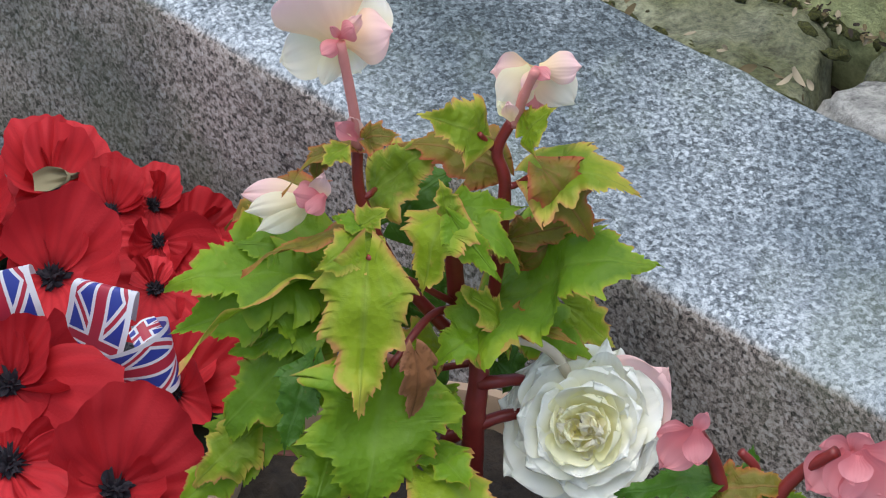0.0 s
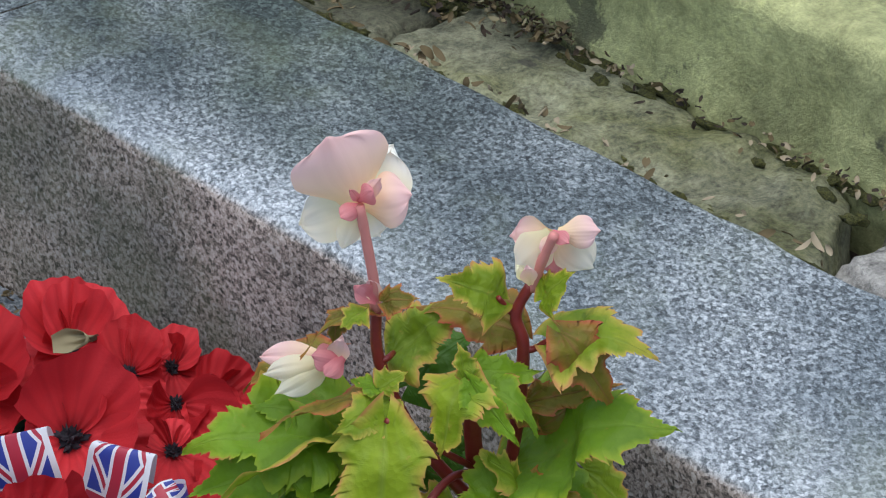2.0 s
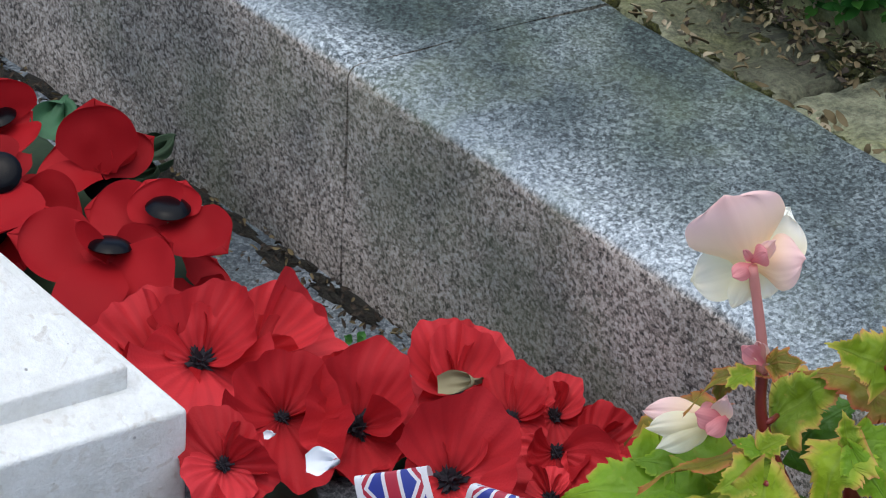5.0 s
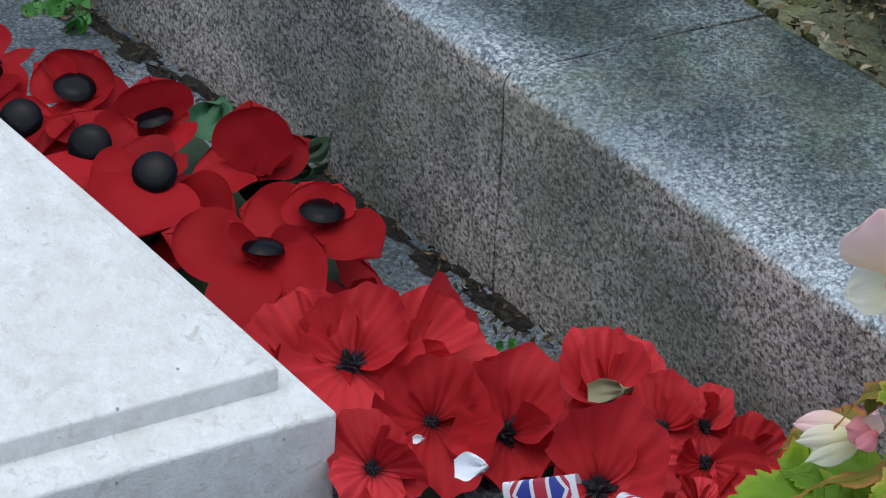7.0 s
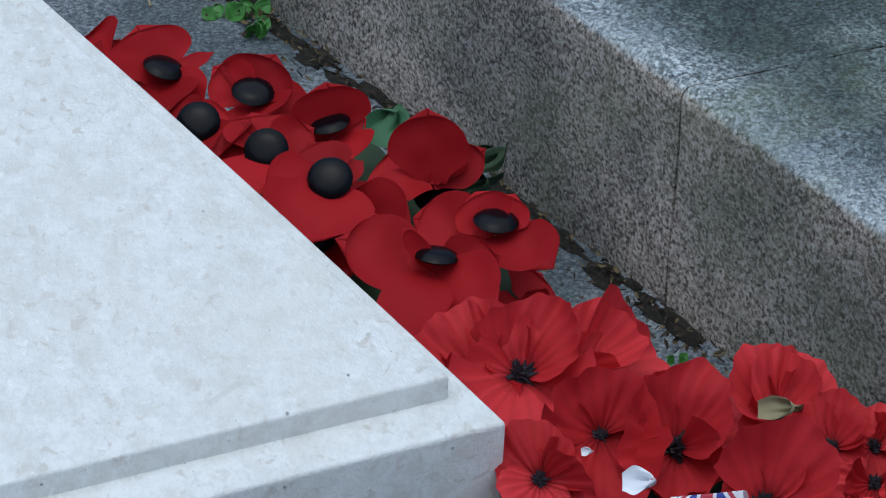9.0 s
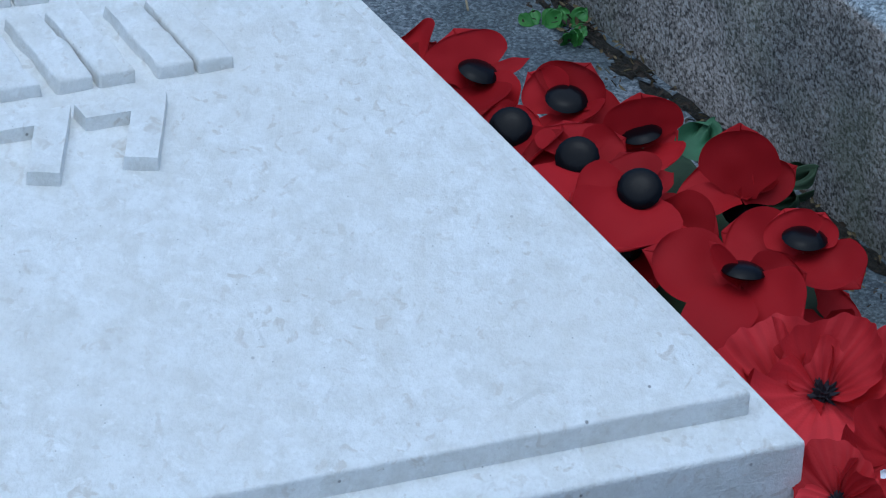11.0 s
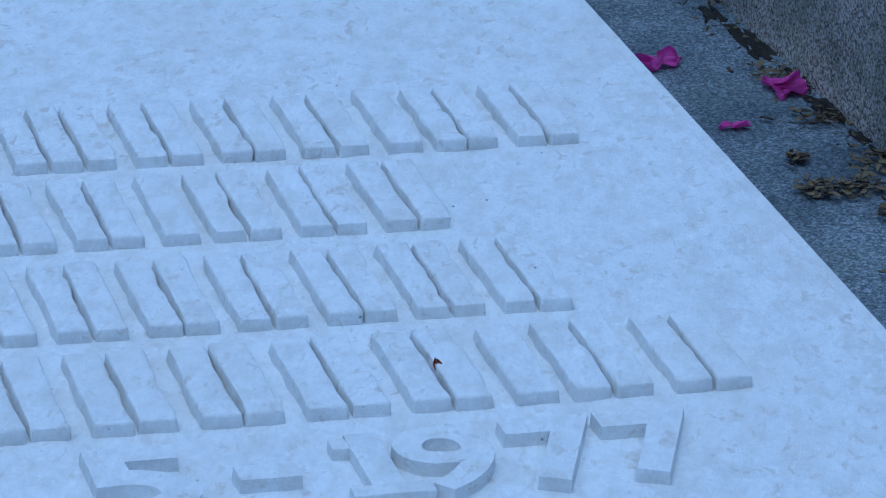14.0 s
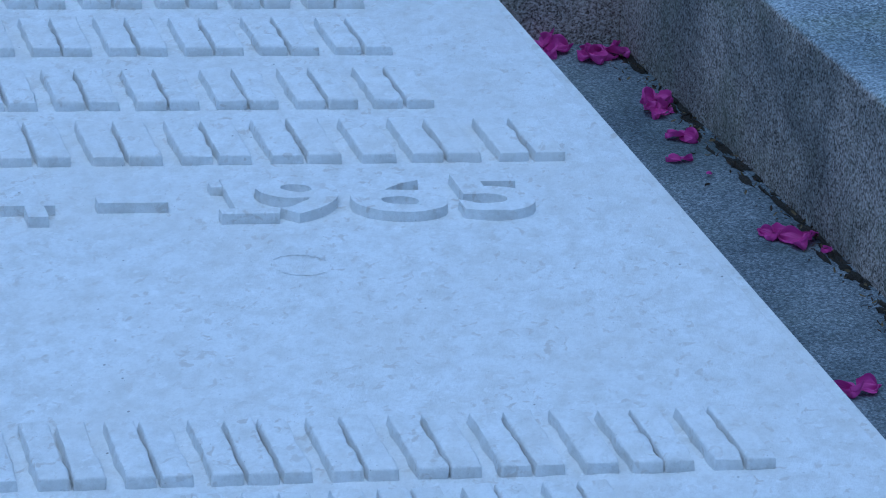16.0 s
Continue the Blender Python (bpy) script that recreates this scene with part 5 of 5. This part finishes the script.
blossom = begonia_flower('nodding cream bud with a rose calyx')
flower_petal(blossom, (-0.077, 0.000, 0.179), (-0.118, -0.000, 0.178), 0.42, PETAL_PINK, 75, point=0.6, cup=-0.4)
flower_petal(blossom, (-0.079, -0.004, 0.179), (-0.115, -0.008, 0.172), 0.42, PETAL_CREAM, 76, point=0.5, cup=-0.4)
flower_petal(blossom, (-0.079, -0.006, 0.179), (-0.108, -0.012, 0.162), 0.5, PETAL_CREAM, 77, point=0.5, cup=-0.4)
flower_petal(blossom, (-0.080, 0.002, 0.174), (-0.101, -0.000, 0.157), 0.5, PETAL_WHITE, 78, cup=-0.3)
flower_petal(blossom, (-0.074, -0.010, 0.183), (-0.089, -0.016, 0.189), 0.9, PETAL_ROSE, 79, cup=-0.4)
flower_petal(blossom, (-0.077, -0.008, 0.178), (-0.073, -0.012, 0.199), 0.55, PETAL_PINK, 80, point=0.5)
flower_petal(blossom, (-0.072, -0.012, 0.186), (-0.082, -0.018, 0.178), 0.9, PETAL_ROSE, 81, cup=-0.4)
blossom = begonia_flower('pink rosy bract at the foot of a flower stalk')
flower_petal(blossom, (-0.056, -0.005, 0.217), (-0.068, -0.012, 0.230), 0.6, PETAL_ROSE, 82, point=0.5)
flower_petal(blossom, (-0.055, -0.004, 0.216), (-0.060, -0.008, 0.232), 0.6, PETAL_PINK, 83, point=0.5)
blossom = begonia_flower('large double white begonia flower with a creamy heart')
flower_petal(blossom, (0.080, 0.000, 0.036), (0.118, -0.000, 0.078), 0.95, PETAL_PINK, 84, cup=0.2)
flower_petal(blossom, (0.082, -0.000, 0.043), (0.084, -0.000, 0.095), 0.45, PETAL_WHITE, 85, cup=0.2, point=0.5)
rnd = random.Random(77)
heart, facing = Vector((0.074, -0.004, 0.042)), Vector((-0.05, -0.88, 0.47)).normalized()
across = facing.cross(Vector((0, 0, 1))).normalized()
rise = across.cross(facing)
for ring_no, (count, reach, opening, mat) in enumerate(((8, 0.046, 92, PETAL_WHITE), (8, 0.043, 82, PETAL_WHITE), (7, 0.038, 73, PETAL_WHITE), (6, 0.032, 62, PETAL_WHITE), (6, 0.026, 50, PETAL_YELLOW), (5, 0.020, 38, PETAL_YELLOW), (4, 0.014, 25, PETAL_YELLOW))):
    for i in range(count):
        turn = 2 * math.pi * (i + 0.5 * (ring_no % 2)) / count + rnd.uniform(-0.25, 0.25)
        lift = radians(opening + rnd.uniform(-9, 9))
        out = across * math.cos(turn) + rise * math.sin(turn)
        foot = heart + facing * 0.0030 * ring_no + out * 0.004
        end = foot + (out * math.sin(lift) + facing * math.cos(lift)) * reach * rnd.uniform(0.78, 1.05)
        part("petal", petal(foot, end, facing, rnd.uniform(1.05, 1.35), rnd.uniform(-12, 12), rnd.uniform(-0.1, 0.35), rnd.uniform(0.02, 0.045), 0.0, 700 + ring_no * 12 + i, 0.0, 0.42, rnd.uniform(-0.05, 0.25), 0.58), mat, blossom, "", 180)
for i in range(16):  # the crumpled heart
    foot = heart + facing * rnd.uniform(0.016, 0.026) + across * rnd.uniform(-0.009, 0.009) + rise * rnd.uniform(-0.012, 0.006)
    end = foot + (across * rnd.uniform(-1, 1) + rise * rnd.uniform(-0.8, 0.8) + facing * 0.7).normalized() * 0.011
    part("petal", petal(foot, end, facing, 0.8, rnd.uniform(-60, 60), 0.9, 0.12, 0.0, 820 + i, 0.0, 0.5), PETAL_CREAM, blossom, "", 180)


pot(1.372, 1.135, 0.085, 0.06, "low pale terracotta flower pot against the kerb")
second = tagged(empty("begonia", 1.29, 1.35, 0.10, -43.4), "rose-pink begonia with red stalks beside the kerb", "potted plant")


def second_stem(mat, r0, r1, *points):
    part("stem", tube(points, r0, r1, 10, 0.12), mat, second, "translucent red stalk", 180)


def second_leaf(base, tip, width, mat, roll, droop, fold, seed):
    part("leaf", jagged_leaf(base, tip, PLANT_FACE, width, roll, droop, fold, seed), mat, second, "", 180)


def second_flower(label):
    ob = new("flower")
    ob.parent = second
    return tagged(ob, label)


second_stem(STEM_RED, 0.0045, 0.0035, (0.167, -0.070, -0.003), (0.152, -0.070, 0.033), (0.142, -0.070, 0.064), (0.132, -0.075, 0.085))
second_stem(STEM_RED, 0.0045, 0.0035, (0.167, -0.070, -0.003), (0.177, -0.070, 0.038), (0.190, -0.070, 0.059), (0.207, -0.075, 0.076))
second_stem(STEM_RED, 0.003, 0.0025, (0.161, -0.060, 0.012), (0.167, -0.060, 0.049), (0.157, -0.060, 0.064))
second_leaf((0.142, -0.070, 0.051), (0.090, -0.075, 0.049), 0.55, LEAF_DARK, 0, 0.25, 0.25, 501)
second_leaf((0.146, -0.070, 0.044), (0.184, -0.075, 0.056), 0.7, LEAF_RED, 0, 0.25, 0.25, 502)
second_leaf((0.155, -0.070, 0.033), (0.200, -0.075, 0.046), 0.7, LEAF_GREEN, 0, 0.25, 0.25, 503)
second_leaf((0.149, -0.070, 0.041), (0.125, -0.075, 0.035), 0.8, LEAF_GREEN, 0, 0.25, 0.25, 504)
second_leaf((0.162, -0.050, 0.035), (0.164, -0.050, 0.057), 0.8, LEAF_DARK, 0, 0.25, 0.25, 505)
blossom = second_flower('rose-pink begonia flower drooping from its stalk')
flower_petal(blossom, (0.131, -0.075, 0.087), (0.113, -0.080, 0.064), 0.75, PETAL_ROSE, 506)
flower_petal(blossom, (0.131, -0.080, 0.090), (0.132, -0.090, 0.073), 0.8, PETAL_ROSE, 507)
flower_petal(blossom, (0.130, -0.070, 0.082), (0.110, -0.070, 0.079), 0.7, PETAL_ROSE, 508)
flower_petal(blossom, (0.131, -0.075, 0.085), (0.136, -0.075, 0.098), 0.7, PETAL_ROSE, 509)
blossom = second_flower('full rose-pink double begonia flower')
flower_petal(blossom, (0.213, -0.070, 0.073), (0.193, -0.080, 0.053), 0.9, PETAL_ROSE, 510)
flower_petal(blossom, (0.215, -0.080, 0.079), (0.207, -0.095, 0.056), 0.9, PETAL_ROSE, 511)
flower_petal(blossom, (0.218, -0.080, 0.080), (0.229, -0.090, 0.050), 1.0, PETAL_ROSE, 512)
flower_petal(blossom, (0.218, -0.060, 0.066), (0.199, -0.060, 0.069), 0.9, PETAL_ROSE, 513)
flower_petal(blossom, (0.218, -0.060, 0.065), (0.226, -0.060, 0.078), 1.2, PETAL_ROSE, 514)
flower_petal(blossom, (0.220, -0.070, 0.073), (0.247, -0.080, 0.063), 1.1, PETAL_ROSE, 515)
flower_petal(blossom, (0.216, -0.090, 0.084), (0.214, -0.105, 0.074), 1.1, PETAL_ROSE, 516)


# ---- fallen petals, a twig and weeds on the paving ----
def fallen_flower(x, y, size, turn, n, seed, mat=None):
    rnd = random.Random(seed)
    z = ground_z(y) + 0.003
    ob = tagged(empty("fallen_petals", x, y, z), "crumpled magenta petals fallen on the paving", "petals", "fallen petals")
    for i in range(n):
        t = turn + i * 6.283 / max(n, 2) + rnd.uniform(-0.5, 0.5)
        tip = Vector((math.cos(t), math.sin(t), rnd.uniform(0.0, 0.16))) * size * rnd.uniform(0.5, 0.8)
        part("petal", petal((0, 0, 0.002 * i), tip, (-0.1, -0.1, 1), rnd.uniform(0.8, 1.2), rnd.uniform(-35, 35), 0.6, 0.14, 0.01, seed * 9 + i, 0.0, 0.7), mat or PETAL_MAGENTA, ob, "", 180)
    return ob


for i, (x, y, size, turn, n) in enumerate(((1.395, 2.900, 0.044, 1.2, 5), (1.414, 2.905, 0.030, 0.3, 3), (1.416, 3.018, 0.028, 2.0, 3), (1.396, 3.306, 0.040, 2.6, 4), (1.312, 3.213, 0.024, 0.2, 2),
                                             (1.372, 3.876, 0.034, 2.7, 3), (1.396, 3.851, 0.036, 0.4, 3), (1.408, 3.811, 0.022, 0.8, 1), (1.301, 3.393, 0.040, 2.4, 3), (1.365, 4.100, 0.012, 0.3, 1), (1.351, 4.153, 0.026, 3.0, 2),
                                             (1.380, 4.245, 0.034, 1.0, 3), (1.381, 4.348, 0.036, 0.4, 3), (1.394, 4.405, 0.034, 1.5, 3), (1.362, 4.590, 0.040, 0.2, 4), (1.313, 4.628, 0.055, 3.0, 4), (1.392, 4.61, 0.05, 2.2, 4))):
    fallen_flower(x, y, size, turn, n, 40 + i)

twig = link_mesh("twig", tube(((1.355, 2.925, 0.010), (1.352, 2.860, 0.012), (1.357, 2.795, 0.014), (1.353, 2.725, 0.010), (1.333, 2.665, 0.006)), 0.0015, 0.0009, 8, 0.3), TWIG, smooth=180)
tagged(twig, "thin dry brown twig lying on the paving", "twig")


def weed(x, y, n, size, seed):
    rnd = random.Random(seed)
    z = ground_z(y)
    ob = tagged(empty("weed", x, y, z), "small green weed growing at the foot of the kerb", "weed", "weeds")
    for i in range(n):
        t = rnd.uniform(0, 6.283)
        b = Vector((0.3 * size * math.cos(t), 0.3 * size * math.sin(t), 0.0))
        tip = Vector((size * math.cos(t), size * math.sin(t), rnd.uniform(0.4, 1.0) * size))
        part("leaf", petal(b, tip, FACE, 0.8, 0, 0.3, 0.03, 0, seed * 7 + i, 0.3, 0.3), WEED, ob, "", 180)


weed(1.412, 2.640, 6, 0.018, 3)
weed(1.392, 2.650, 4, 0.018, 4)
weed(1.402, 2.615, 4, 0.016, 5)
weed(1.405, 1.985, 4, 0.008, 6)

scrap_leaf = link_mesh("dead_leaf", petal((0.7829, 2.4108, TOP + 0.003), (0.7809, 2.4228, TOP + 0.012), (-0.3, -0.6, 0.7), 0.5, 20, 0.5, 0.1, 0, 91, 0.5, 0.4), RUST_LEAF, smooth=180)
tagged(scrap_leaf, "tiny rust-brown leaf scrap caught in the raised lettering", "leaf")
